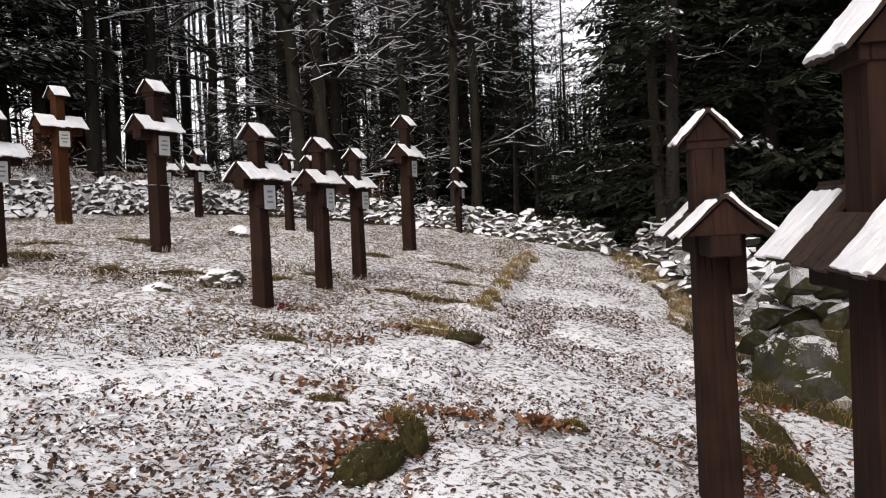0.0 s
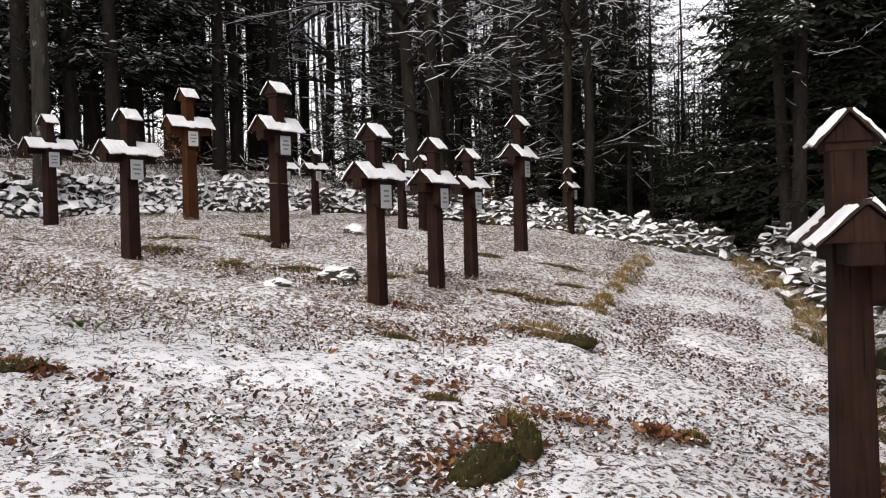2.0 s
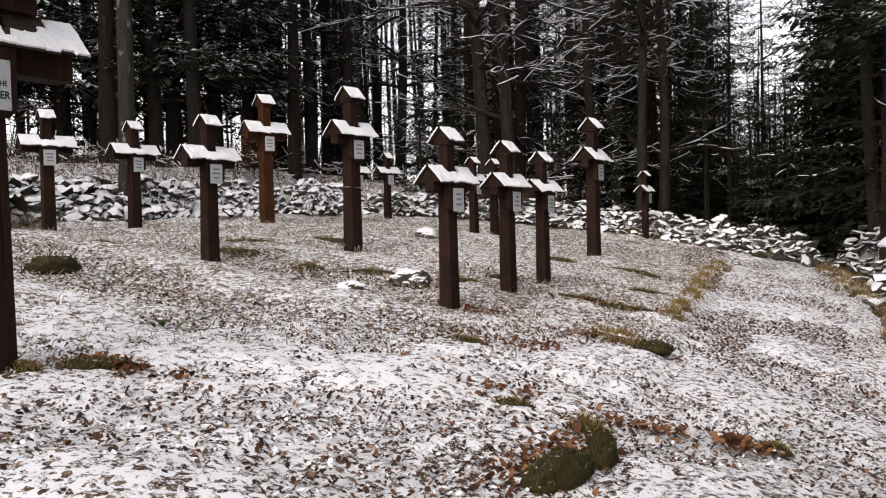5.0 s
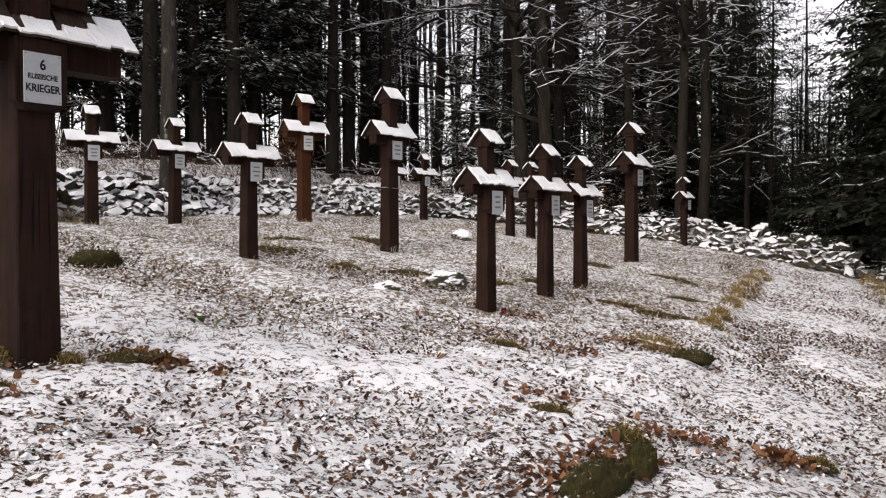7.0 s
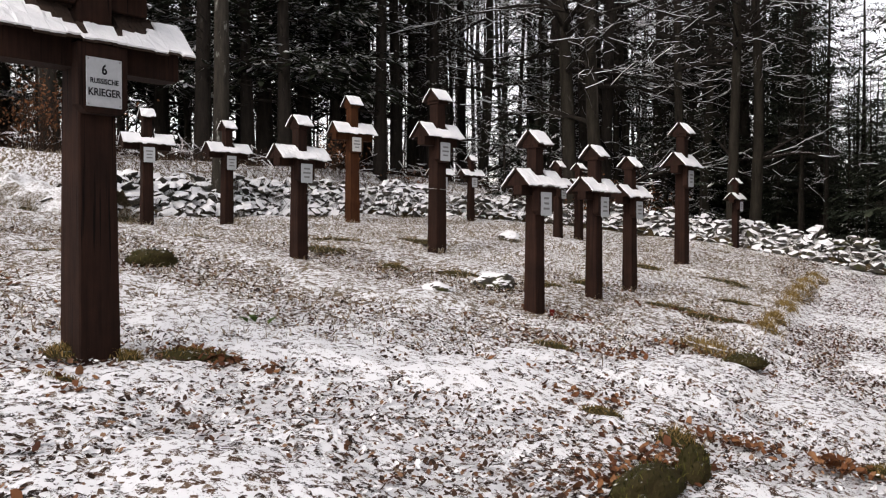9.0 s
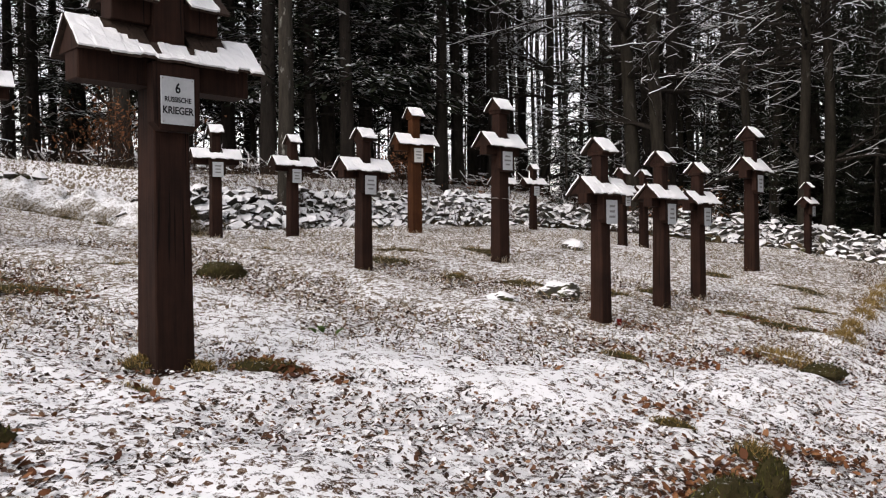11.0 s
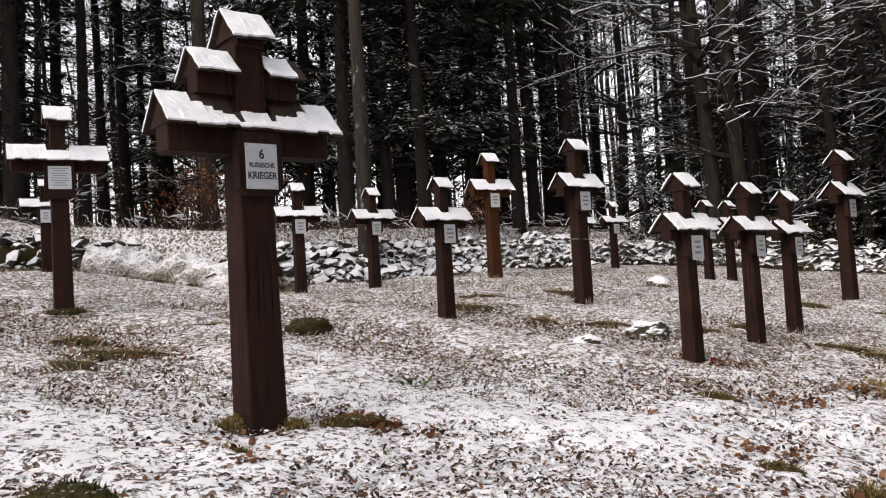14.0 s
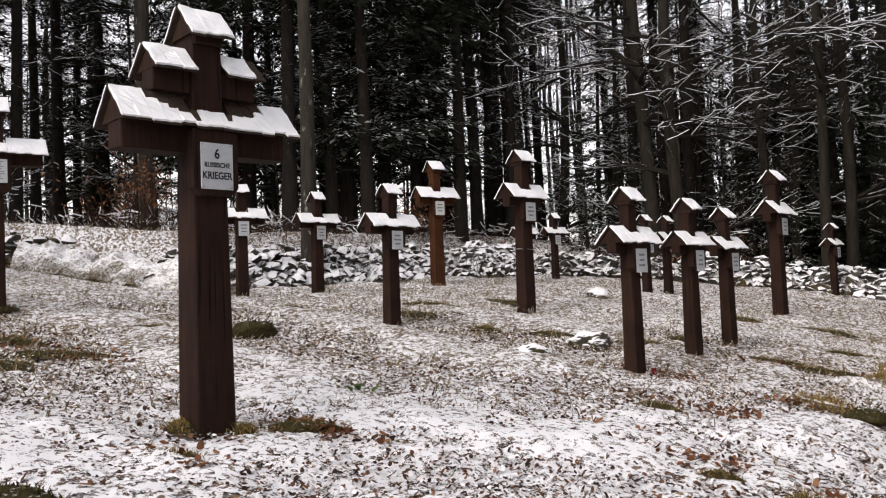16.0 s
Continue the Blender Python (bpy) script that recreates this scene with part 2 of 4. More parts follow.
plate_mat = plain("brushed_grey_sheet_metal", (0.50, 0.52, 0.54), 0.45, 0.35)
plate_pale = plain("pale_enamel", (0.56, 0.57, 0.55), 0.5)
ink_mat = plain("black_paint", (0.012, 0.012, 0.014), 0.5)
grey_ink = plain("faded_grey_paint", (0.20, 0.20, 0.20), 0.6)
red_mat = plain("red_plastic", (0.10, 0.008, 0.006), 0.35)
steel_mat = plain("dull_steel", (0.32, 0.32, 0.31), 0.5, 0.6)


# ---- mesh helpers ----
def mesh_from(name, verts, faces, mats, index=None, smooth=False):
    me = bpy.data.meshes.new(name)
    me.from_pydata([tuple(v) for v in verts], [], [tuple(f) for f in faces])
    for m in mats if isinstance(mats, (list, tuple)) else [mats]:
        me.materials.append(m)
    if index is not None:
        me.polygons.foreach_set("material_index", index)
    if smooth:
        me.polygons.foreach_set("use_smooth", [True] * len(me.polygons))
    me.update()
    return me


def part(name, source, mat, parent, label=""):
    """Links a bmesh, or a pair of vertices and faces, as one mesh object under a thing or part."""
    if isinstance(source, bmesh.types.BMesh):
        me = bpy.data.meshes.new(name)
        source.to_mesh(me)
        source.free()
        me.materials.append(mat)
    elif isinstance(source, bpy.types.Mesh):
        me = source
    else:
        me = mesh_from(name, *source, mat)
    ob = new(name, me)
    ob.parent = parent
    if label:
        tagged(ob, label)
    return ob


def box(bm, lo, hi, m=None, taper=None):
    """A box; taper scales its upper end in x and y."""
    cx, cy = (lo[0] + hi[0]) / 2, (lo[1] + hi[1]) / 2
    vs = []
    for z in (lo[2], hi[2]):
        k = 1 if taper is None or z == lo[2] else taper
        for x, y in ((lo[0], lo[1]), (hi[0], lo[1]), (hi[0], hi[1]), (lo[0], hi[1])):
            p = Vector((cx + (x - cx) * k, cy + (y - cy) * k, z))
            vs.append(bm.verts.new(m @ p if m else p))
    for f in ((3, 2, 1, 0), (4, 5, 6, 7), (0, 1, 5, 4), (1, 2, 6, 5), (2, 3, 7, 6), (3, 0, 4, 7)):
        bm.faces.new([vs[i] for i in f])
    return vs


def soft_box(lo, hi, edge=0.006, m=None, taper=None):
    bm = bmesh.new()
    box(bm, lo, hi, m, taper)
    bmesh.ops.bevel(bm, geom=list(bm.edges), offset=edge, segments=1, affect="EDGES")
    return bm


def tube(verts, faces, pts, radii, sides=6):
    start = len(verts)
    for i, p in enumerate(pts):
        d = (pts[min(i + 1, len(pts) - 1)] - pts[max(i - 1, 0)])
        d = d / (np.linalg.norm(d) + 1e-9)
        a = np.cross(d, (0.0, 0.0, 1.0) if abs(d[2]) < 0.9 else (1.0, 0.0, 0.0))
        a /= np.linalg.norm(a) + 1e-9
        b = np.cross(d, a)
        for k in range(sides):
            w = 2 * math.pi * k / sides
            verts.append(p + radii[i] * (math.cos(w) * a + math.sin(w) * b))
    for i in range(len(pts) - 1):
        for k in range(sides):
            j = start + i * sides
            faces.append((j + k, j + (k + 1) % sides, j + sides + (k + 1) % sides, j + sides + k))
    faces.append(tuple(start + (len(pts) - 1) * sides + k for k in range(sides)))


def smooth01(v):
    v = np.clip(v, 0, 1)
    return v * v * (3 - 2 * v)


# ---- ground ----
def bent(v, lo, hi, k):
    return np.where(v > hi, hi + k * (v - hi), np.where(v < lo, lo + k * (v - lo), v))


def height(x, y):
    """The hillside: it rises to the left and ahead, with a low step along the path and a bank behind the wall."""
    x, y = np.asarray(x, float), np.asarray(y, float)
    u, v = np.maximum(bent(x, -12, 3, 0.3), -24), np.minimum(bent(y, -2, 18, 0.25), 34)
    u = np.minimum(u, 9)
    z = 0.0122 - 0.2318 * u + 0.0505 * v + 0.0042 * u * v - 0.0063 * u * u + 0.001 * v * v
    z = z + 0.022 * np.clip(-x - 7, 0, 4.3) ** 2 * smooth01((10.5 - y) / 3.0)
    north = np.maximum(-9.6 + (y - 9.8) * 0.2 - x, (y - 18.6) * 0.8)
    behind = north + (-12.9 + (y - 7) * 0.5 - x - north) * smooth01((10.6 - y) / 2.0)
    z = z + 1.0 * smooth01(behind / 1.2) * smooth01((-x - 3) / 6)
    edge = x - (-0.95 + 0.125 * y)
    z = z + 0.05 * np.where((y > 6) & (y < 17), np.tanh(-edge / 0.12) * np.exp(-np.abs(edge) / 1.2), 0)
    return z


def steps(lo, hi, fine_lo, fine_hi, fine):
    mid = list(np.arange(fine_lo, fine_hi + 1e-6, fine))
    out, v, s = [], fine_hi, fine
    while v < hi:
        s *= 1.16
        v += s
        out.append(v)
    low, v, s = [], fine_lo, fine
    while v > lo:
        s *= 1.16
        v -= s
        low.append(v)
    return np.array(low[::-1] + mid + out)


gx, gy = steps(-400, 400, -10, 4.5, 0.07), steps(-400, 400, 2.0, 18.0, 0.08)
GX, GY = np.meshgrid(gx, gy)
GZ = height(GX, GY)
rng = np.random.default_rng(3)
lump = np.zeros_like(GZ)
for wave in (0.35, 0.6, 1.1, 2.3):
    for k in range(5):
        a, ph = rng.uniform(0, 2 * math.pi), rng.uniform(0, 6.28)
        lump += wave ** 0.8 * 0.010 * np.sin((GX * math.cos(a) + GY * math.sin(a)) * 2 * math.pi / wave + ph)
near = (GX > -11) & (GX < 6) & (GY > 1) & (GY < 20)
GZ = GZ + np.where(near, lump * 0.7 + rng.uniform(-0.008, 0.008, GZ.shape), 0)
nx, ny = len(gx), len(gy)
idx = np.arange(nx * ny).reshape(ny, nx)
quads = np.stack([idx[:-1, :-1], idx[:-1, 1:], idx[1:, 1:], idx[1:, :-1]], -1).reshape(-1, 4)
ground = new("ground", mesh_from("ground", np.stack([GX, GY, GZ], -1).reshape(-1, 3).tolist(), quads.tolist(), ground_mat, smooth=True))
tagged(ground, "sloping ground of leaf litter under thin patchy snow", "ground", kind="structure")


def on_ground(x, y):
    return float(height(x, y))


# ---- grave crosses ----
def text_mesh(words, size, depth=0.0008):
    cu = bpy.data.curves.new("words", "FONT")
    cu.body, cu.size, cu.align_x, cu.extrude = words, size, "CENTER", depth
    cu.offset = size * 0.022
    ob = new("words", cu)
    me = bpy.data.meshes.new_from_object(ob.evaluated_get(bpy.context.evaluated_depsgraph_get()))
    bpy.data.objects.remove(ob)
    bpy.data.curves.remove(cu)
    return me


def roof(parent, half, x0, x1, ridge, span, drop, board, rnd, cut=None, cover=(1.0, 1.0), patches=(), slopes=(-1, 1), snowdeep=0.012, shelter=0.0):
    """A gable roof along x: single boards down both slopes, a ridge strip, and snow lying on it. cut: half the post's side, where it stands through."""
    n = max(2, round((x1 - x0) / board))
    w = (x1 - x0) / n
    length = math.hypot(span, drop)
    tilt = math.atan2(drop, span)
    for side, amount in zip(slopes, cover):
        sv, sf, tops = [], [], []

        def at(x, u, v):
            # u down the slope, v up from it
            return (x, side * (u * math.cos(tilt) + v * math.sin(tilt)), ridge - u * math.sin(tilt) + v * math.cos(tilt))

        for i in range(n):
            a, b = x0 + i * w, x0 + (i + 1) * w
            start = 0.0
            mid = (a + b) / 2
            if cut and abs(mid) < cut + w * 0.3:
                start = (cut + 0.004) / math.cos(tilt)
            end = length + rnd.uniform(-0.012, 0.016)
            lift = rnd.choice((0.0, 0.001, 0.002, 0.003))
            bm = bmesh.new()
            g = 0.0022
            lo, hi = lift, lift + 0.018
            vs = [bm.verts.new(at(x, u, v)) for x, u, v in ((a + g, start, lo), (b - g, start, lo), (b - g, end, lo), (a + g, end, lo),
                                                           (a + g, start, hi), (b - g, start, hi), (b - g, end, hi - 0.004), (a + g, end, hi - 0.004))]
            for f in ((0, 1, 2, 3), (7, 6, 5, 4), (4, 5, 1, 0), (5, 6, 2, 1), (6, 7, 3, 2), (7, 4, 0, 3)):
                bm.faces.new([vs[k] for k in f])
            bmesh.ops.recalc_face_normals(bm, faces=bm.faces)
            part("shingle", bm, shingle_wood, parent)
            tops.append((a, b, start, end, hi))
        # a thin crust of snow over the boards, uneven and dented at their joints, closed down to the wood at every rim
        cols = []
        for a, b, start, end, hi in tops:
            for f in (0.0, 0.12, 0.5, 0.88):
                cols.append((a + (b - a) * f, start, end, hi, rnd.choice((0.75, 0.9, 1.0)) if f == 0 else 1.0))
        cols.append((tops[-1][1], tops[-1][2], tops[-1][3], tops[-1][4], 0.6))
        m = 9
        wave = rnd.uniform(0, 6)
        head_gap = (cut or 0) + 0.02
        spots = patches if side > 0 else ()
        depth_at = []
        for x, start, end, hi, k in cols:
            rel = (x - x0) / (x1 - x0)
            row = []
            for j in range(m + 1):
                jag = rnd.uniform(-0.03, 0.03)
                u = start + 0.004 + (end - 0.008 - start) * min(1.0, j / m + (jag * 0.6 if 0 < j < m else 0))
                lies = not spots or any(abs(rel + jag - c) < r for c, r in spots) and j >= 1
                if amount < 1 and rel + jag > amount:
                    lies = False
                if shelter and head_gap < abs(x) < shelter and j < 5.5 - 4.0 * abs(abs(x) - head_gap) / shelter + jag * 20:
                    lies = False
                th = snowdeep * (1.5 if patches and side < 0 else 1.0) * k * rnd.uniform(0.55, 1.25) * (0.85 + 0.25 * math.sin(rel * 9 + wave + j * 0.7))
                row.append(lies)
                sv.append(at(x, u, hi + th + 0.001))
            depth_at.append(row)
        for c in range(len(cols) - 1):
            for j in range(m):
                q = c * (m + 1) + j
                if depth_at[c][j] and depth_at[c][j + 1] and depth_at[c + 1][j] and depth_at[c + 1][j + 1]:
                    sf.append((q, q + 1, q + m + 2, q + m + 1) if side < 0 else (q, q + m + 1, q + m + 2, q + 1))
        rims = {}
        for f in sf:
            for i in range(4):
                rims[(f[i], f[(i + 1) % 4])] = True
        drop_v = (0.0, -side * math.sin(tilt) * 0.014, -math.cos(tilt) * 0.014)
        low = {}
        for i, j in list(rims):
            if (j, i) not in rims:
                for q in (i, j):
                    if q not in low:
                        low[q] = len(sv)
                        sv.append(tuple(p + d for p, d in zip(sv[q], drop_v)))
                sf.append((j, i, low[i], low[j]))
        if sf:
            part("snow", (sv, sf), snow, parent, "thin white snow on the boards")


def gable(parent, x, sgn, ridge, span, drop, mat, depth=0.02):
    bm = bmesh.new()
    pts = [(-span * 0.86, ridge - drop * 0.88), (span * 0.86, ridge - drop * 0.88), (0, ridge - 0.012)]
    a = [bm.verts.new((x, y, z)) for y, z in pts]
    b = [bm.verts.new((x - sgn * depth, y, z)) for y, z in pts]
    bm.faces.new(a), bm.faces.new(b[::-1])
    for i in range(3):
        j = (i + 1) % 3
        bm.faces.new((a[i], b[i], b[j], a[j]))
    bmesh.ops.recalc_face_normals(bm, faces=bm.faces)
    part("gable_board", bm, mat, parent)


def grave_cross(x, y, H, az, width, label, lean=(0, 0), mat=None, double=False, arm=0.52, plate="bars", patches=(), cover=(1.0, 1.0), sunk=0.12, plate_size=(0.20, 0.27), seed=0, drop_arm=0.0, wide=1.0, shelter=False, slim=0.93):
    """A squared post with a roofed arm, a roofed top and a plaque under the arm."""
    rnd = random.Random(seed)
    mat = mat or wood
    root = new("grave_cross")
    root.matrix_world = Matrix.Translation((x, y, on_ground(x, y))) @ pose(0, 0, 0, lean[0], lean[1], 0) @ pose(0, 0, 0, 0, 0, az + 90)
    tagged(root, label, "grave cross", "wooden crosses of the graveyard")
    s = H / 2.4
    wb, wt = width / 2, width / 2 * 0.80
    zc = H * 0.955
    # post in two pieces of taper: wide foot, slimmer head
    za = H * 0.71
    wm = wb + (wt - wb) * (za / zc)
    part("post", soft_box((-wb, -wb, -sunk), (wb, wb, za), 0.008, taper=wm / wb), mat, root)
    head = wm * slim
    part("post_head", soft_box((-head, -head, za + 0.001), (head, head, zc), 0.007, taper=0.95), mat, root)
    # main arm
    pitch = 1.05 if double else 1.2
    L = H * arm / 2
    ridge, eave, under = H * 0.785 - drop_arm, H * 0.705 - drop_arm * 1.4, H * 0.648 - drop_arm * 1.4
    span = (0.19 * s + 0.025) * wide
    bh, bd = eave - under + 0.03, wm * 0.86
    for sg in (-1, 1):
        lo, hi = sorted((sg * (wm + 0.002), sg * (L - 0.035 * s)))
        part("arm", soft_box((lo, -bd, under), (hi, bd, under + bh), 0.007), mat, root)
        gable(root, sg * (L - 0.028 * s), sg, ridge, span * 0.93, (ridge - eave) * pitch, mat)
    roof(root, span, -L, L, ridge, span, (ridge - eave) * pitch, 0.085 * max(0.8, s), rnd, cut=head, cover=cover, patches=patches, shelter=0.36 * s if shelter else 0.0)
    bm = bmesh.new()
    box(bm, (-L + 0.01, -0.022, ridge - 0.006), (-head - 0.003, 0.022, ridge + 0.020))
    box(bm, (head + 0.003, -0.022, ridge - 0.006), (L - 0.01, 0.022, ridge + 0.020))
    part("ridge_strip", bm, shingle_wood, root)
    if double:
        L2, r2, e2, u2 = 0.345 * s, H * 0.895, H * 0.845, H * 0.79
        for sg in (-1, 1):
            lo, hi = sorted((sg * (head + 0.002), sg * (L2 - 0.03)))
            part("upper_arm", soft_box((lo, -bd * 0.8, u2), (hi, bd * 0.8, e2 + 0.02), 0.006), mat, root)
            gable(root, sg * (L2 - 0.028), sg, r2, 0.155 * s, (r2 - e2) * 1.25, mat)
            a, b = sorted((sg * (head + 0.004), sg * L2))
            roof(root, 0.16 * s, a, b, r2, 0.16 * s, (r2 - e2) * 1.25, 0.08, rnd, cover=(1, 1) if sg < 0 else (0.8, 1))
    # top cap
    Lc, top, spc, dc = (0.135 if double else 0.15) * s, H, 0.152 * s + 0.018, H * 0.078
    roof(root, spc, -Lc, Lc, top, spc, dc, 0.085 * max(0.8, s), rnd, cover=cover if not patches else (1, 1))
    for sg in (-1, 1):
        gable(root, sg * (Lc - 0.03), sg, top, spc * 0.9, dc, mat, 0.018)
    bm = bmesh.new()
    box(bm, (-Lc + 0.01, -0.018, top - 0.006), (Lc - 0.01, 0.018, top + 0.016))
    part("cap_ridge", bm, shingle_wood, root)
    bm = soft_box((-Lc + 0.05 * s, -spc * 0.72, top - dc - 0.03 * s), (Lc - 0.05 * s, spc * 0.72, top - dc + 0.028 * s), 0.005)
    part("cap_block", bm, mat, root)
    # plaque on its thick board with cut lower corners
    pw, ph = plate_size[0] * min(1.0, s ** 0.6), plate_size[1] * min(1.0, s ** 0.6)
    bw, bt, bb = pw / 2 + 0.038, eave - 0.012, H * 0.545
    yf = -wb - 0.058
    bm = bmesh.new()
    c = 0.045 * s
    prof = [(-bw, bt), (-bw, bb + c), (-bw + c, bb), (bw - c, bb), (bw, bb + c), (bw, bt)]
    f = [bm.verts.new((px, yf, pz)) for px, pz in prof]
    k = [bm.verts.new((px, -wm * 0.9, pz)) for px, pz in prof]
    bm.faces.new(f), bm.faces.new(k[::-1])
    for i in range(6):
        j = (i + 1) % 6
        bm.faces.new((f[i], k[i], k[j], f[j]))
    bmesh.ops.recalc_face_normals(bm, faces=bm.faces)
    bmesh.ops.bevel(bm, geom=list(bm.edges), offset=0.004, segments=1, affect="EDGES")
    part("plaque_board", bm, mat, root)
    pz1 = bt - 0.075 * s
    pz0 = pz1 - ph
    bm = soft_box((-pw / 2, yf - 0.006, pz0), (pw / 2, yf - 0.001, pz1), 0.0018)
    plaque = part("plaque", bm, plate_mat if plate != "pale" else plate_pale, root, "grey metal plaque with dark lettering")
    if plate == "words":
        for words, size, zz in (("6", 0.078, 0.67), ("RUSSISCHE", 0.040, 0.475), ("KRIEGER", 0.058, 0.225)):
            me = text_mesh(words, size)
            me.transform(Matrix.Translation((0, yf - 0.0075, pz0 + ph * zz)) @ pose(0, 0, 0, 90, 0, 0) @ Matrix.Diagonal((0.84, 1, 1, 1)))
            me.materials.append(ink_mat)
            part("lettering", me, ink_mat, plaque)
        for px in (-1, 1):
            for pz in (pz0 + 0.012, pz1 - 0.012):
                bm = bmesh.new()
                bmesh.ops.create_cone(bm, cap_ends=True, segments=8, radius1=0.005, radius2=0.004, depth=0.005, matrix=Matrix.Translation((px * (pw / 2 - 0.012), yf - 0.008, pz)) @ pose(0, 0, 0, 90, 0, 0))
                part("screw", bm, steel_mat, plaque)
    else:
        n = 3 if plate != "list" else 8
        for i in range(n):
            zz = pz1 - ph * ((0.26 + 0.22 * i) if n == 3 else (0.10 + 0.105 * i))
            half = pw * (rnd.uniform(0.20, 0.36) if n == 3 else rnd.uniform(0.24, 0.38))
            hgt = ph * (0.045 if n == 3 else 0.018)
            bm = bmesh.new()
            box(bm, (-half, yf - 0.0075, zz - hgt), (half, yf - 0.0063, zz + hgt))
            part("lettering", bm, grey_ink, plaque)
    return root


DARK = "dark brown wooden grave cross with snowy shingle roofs"
grave_cross(-3.68, 3.69, 2.48, -20, 0.245, "tall dark wooden double-armed grave cross with snowy roofs and plaque", (0.4, 0.5), double=True, plate="words", plate_size=(0.205, 0.27), arm=0.450, wide=0.88, shelter=True, seed=1)
grave_cross(-8.35, 5.63, 2.28, -30, 0.20, "dark wooden grave cross with a many-lined metal plaque", (0, 0), plate="list", drop_arm=-0.055, arm=0.445, seed=2, plate_size=(0.24, 0.26))
grave_cross(-11.27, 7.39, 1.34, -30, 0.15, "dark wooden grave cross standing before the stone wall", arm=0.5, seed=3)
grave_cross(-8.25, 9.49, 1.64, -34, 0.165, "small dark grave cross before the rubble wall", (0, 0.3), arm=0.44, seed=4)
grave_cross(-7.67, 10.59, 1.60, -25, 0.16, "small dark grave cross beside the rubble wall", (0, 0.8), arm=0.45, seed=5)
grave_cross(-4.95, 8.14, 1.62, -23, 0.16, "low dark grave cross with a wide snowy roof", (0, 0.8), arm=0.42, seed=6)
grave_cross(-7.29, 14.08, 2.38, -32, 0.22, "tall russet wooden grave cross with snowy roofs", (0, 0.2), mat=wood_warm, cover=(1, 1), plate="pale", arm=0.37, seed=7)
grave_cross(-4.35, 10.98, 2.28, -25, 0.205, "tall dark wooden grave cross with a wire round its post", (0, 0.4), arm=0.315, seed=8)
grave_cross(-5.77, 16.70, 1.41, -32, 0.135, "small dark grave cross at the foot of the wall", (0, 0.5), arm=0.4, seed=9)
grave_cross(-5.95, 15.35, 1.40, -30, 0.135, "small dark grave cross partly hidden behind a taller one", arm=0.4, seed=10)
grave_cross(-2.05, 7.59, 1.72, -24, 0.150, "dark grave cross with a red grave light at its foot", (0, 0.2), arm=0.34, seed=11)
grave_cross(-3.41, 14.70, 1.43, -22, 0.14, "small dark grave cross in the back row", arm=0.38, seed=12)
grave_cross(-3.17, 15.42, 1.42, -22, 0.14, "small dark grave cross in the back row", arm=0.38, seed=13)
grave_cross(-1.75, 9.08, 1.68, -22, 0.150, DARK, (0, 0.2), arm=0.34, seed=14)
grave_cross(-1.52, 10.28, 1.61, -21, 0.145, DARK, arm=0.37, seed=15)
grave_cross(-1.15, 13.63, 2.26, -20, 0.185, "tall dark grave cross near the end of the path", arm=0.29, seed=16)
grave_cross(-0.40, 17.95, 1.42, -20, 0.13, "small dark grave cross close to the far wall", arm=0.36, seed=17)
grave_cross(1.27, 4.44, 2.13, -4, 0.205, "dark wooden grave cross with half-melted snow on its roof", (0, -0.9), patches=((0.12, 0.16), (0.72, 0.17)), arm=0.40, seed=18, wide=1.2, slim=1.0)
grave_cross(1.30, 2.56, 2.38, 0, 0.220, "dark wooden grave cross with patchy snow on weathered boards", (0, -0.9), patches=((0.18, 0.17), (0.88, 0.17)), arm=0.40, seed=19, drop_arm=0.06, wide=1.16, slim=1.0)



# ---- small things by the graves ----
def candle(x, y):
    root = new("grave_light")
    root.location = (x, y, on_ground(x, y))
    tagged(root, "small red plastic grave light at a cross foot", "grave light")
    bm = bmesh.new()
    bmesh.ops.create_cone(bm, cap_ends=True, segments=14, radius1=0.022, radius2=0.026, depth=0.07, matrix=Matrix.Translation((0, 0, 0.035)))
    part("glass", bm, red_mat, root, "red translucent cup")
    bm = bmesh.new()
    bmesh.ops.create_cone(bm, cap_ends=True, segments=14, radius1=0.028, radius2=0.018, depth=0.022, matrix=Matrix.Translation((0, 0, 0.081)))
    part("lid", bm, steel_mat, root, "dull metal lid")


candle(-1.88, 7.60)


def wire_ring(x, y, z, half, az):
    bm = bmesh.new()
    m = Matrix.Translation((x, y, z)) @ pose(0, 0, 0, 2, 3, az + 90)
    for lo, hi in (((-half, -half - 0.006, 0), (half, -half, 0.006)), ((-half, half, 0), (half, half + 0.006, 0.012)),
                   ((-half - 0.006, -half, 0), (-half, half, 0.012)), ((half, -half, 0), (half + 0.006, half, 0.012))):
        box(bm, lo, hi, m)
    ob = new("wire_band", bpy.data.meshes.new("wire_band"))
    bm.to_mesh(ob.data)
    bm.free()
    ob.data.materials.append(steel_mat)
    tagged(ob, "dull wire band tied round the cross post", "band")


wire_ring(-4.35, 10.98, on_ground(-4.35, 10.98) + 0.86, 0.100, -40)


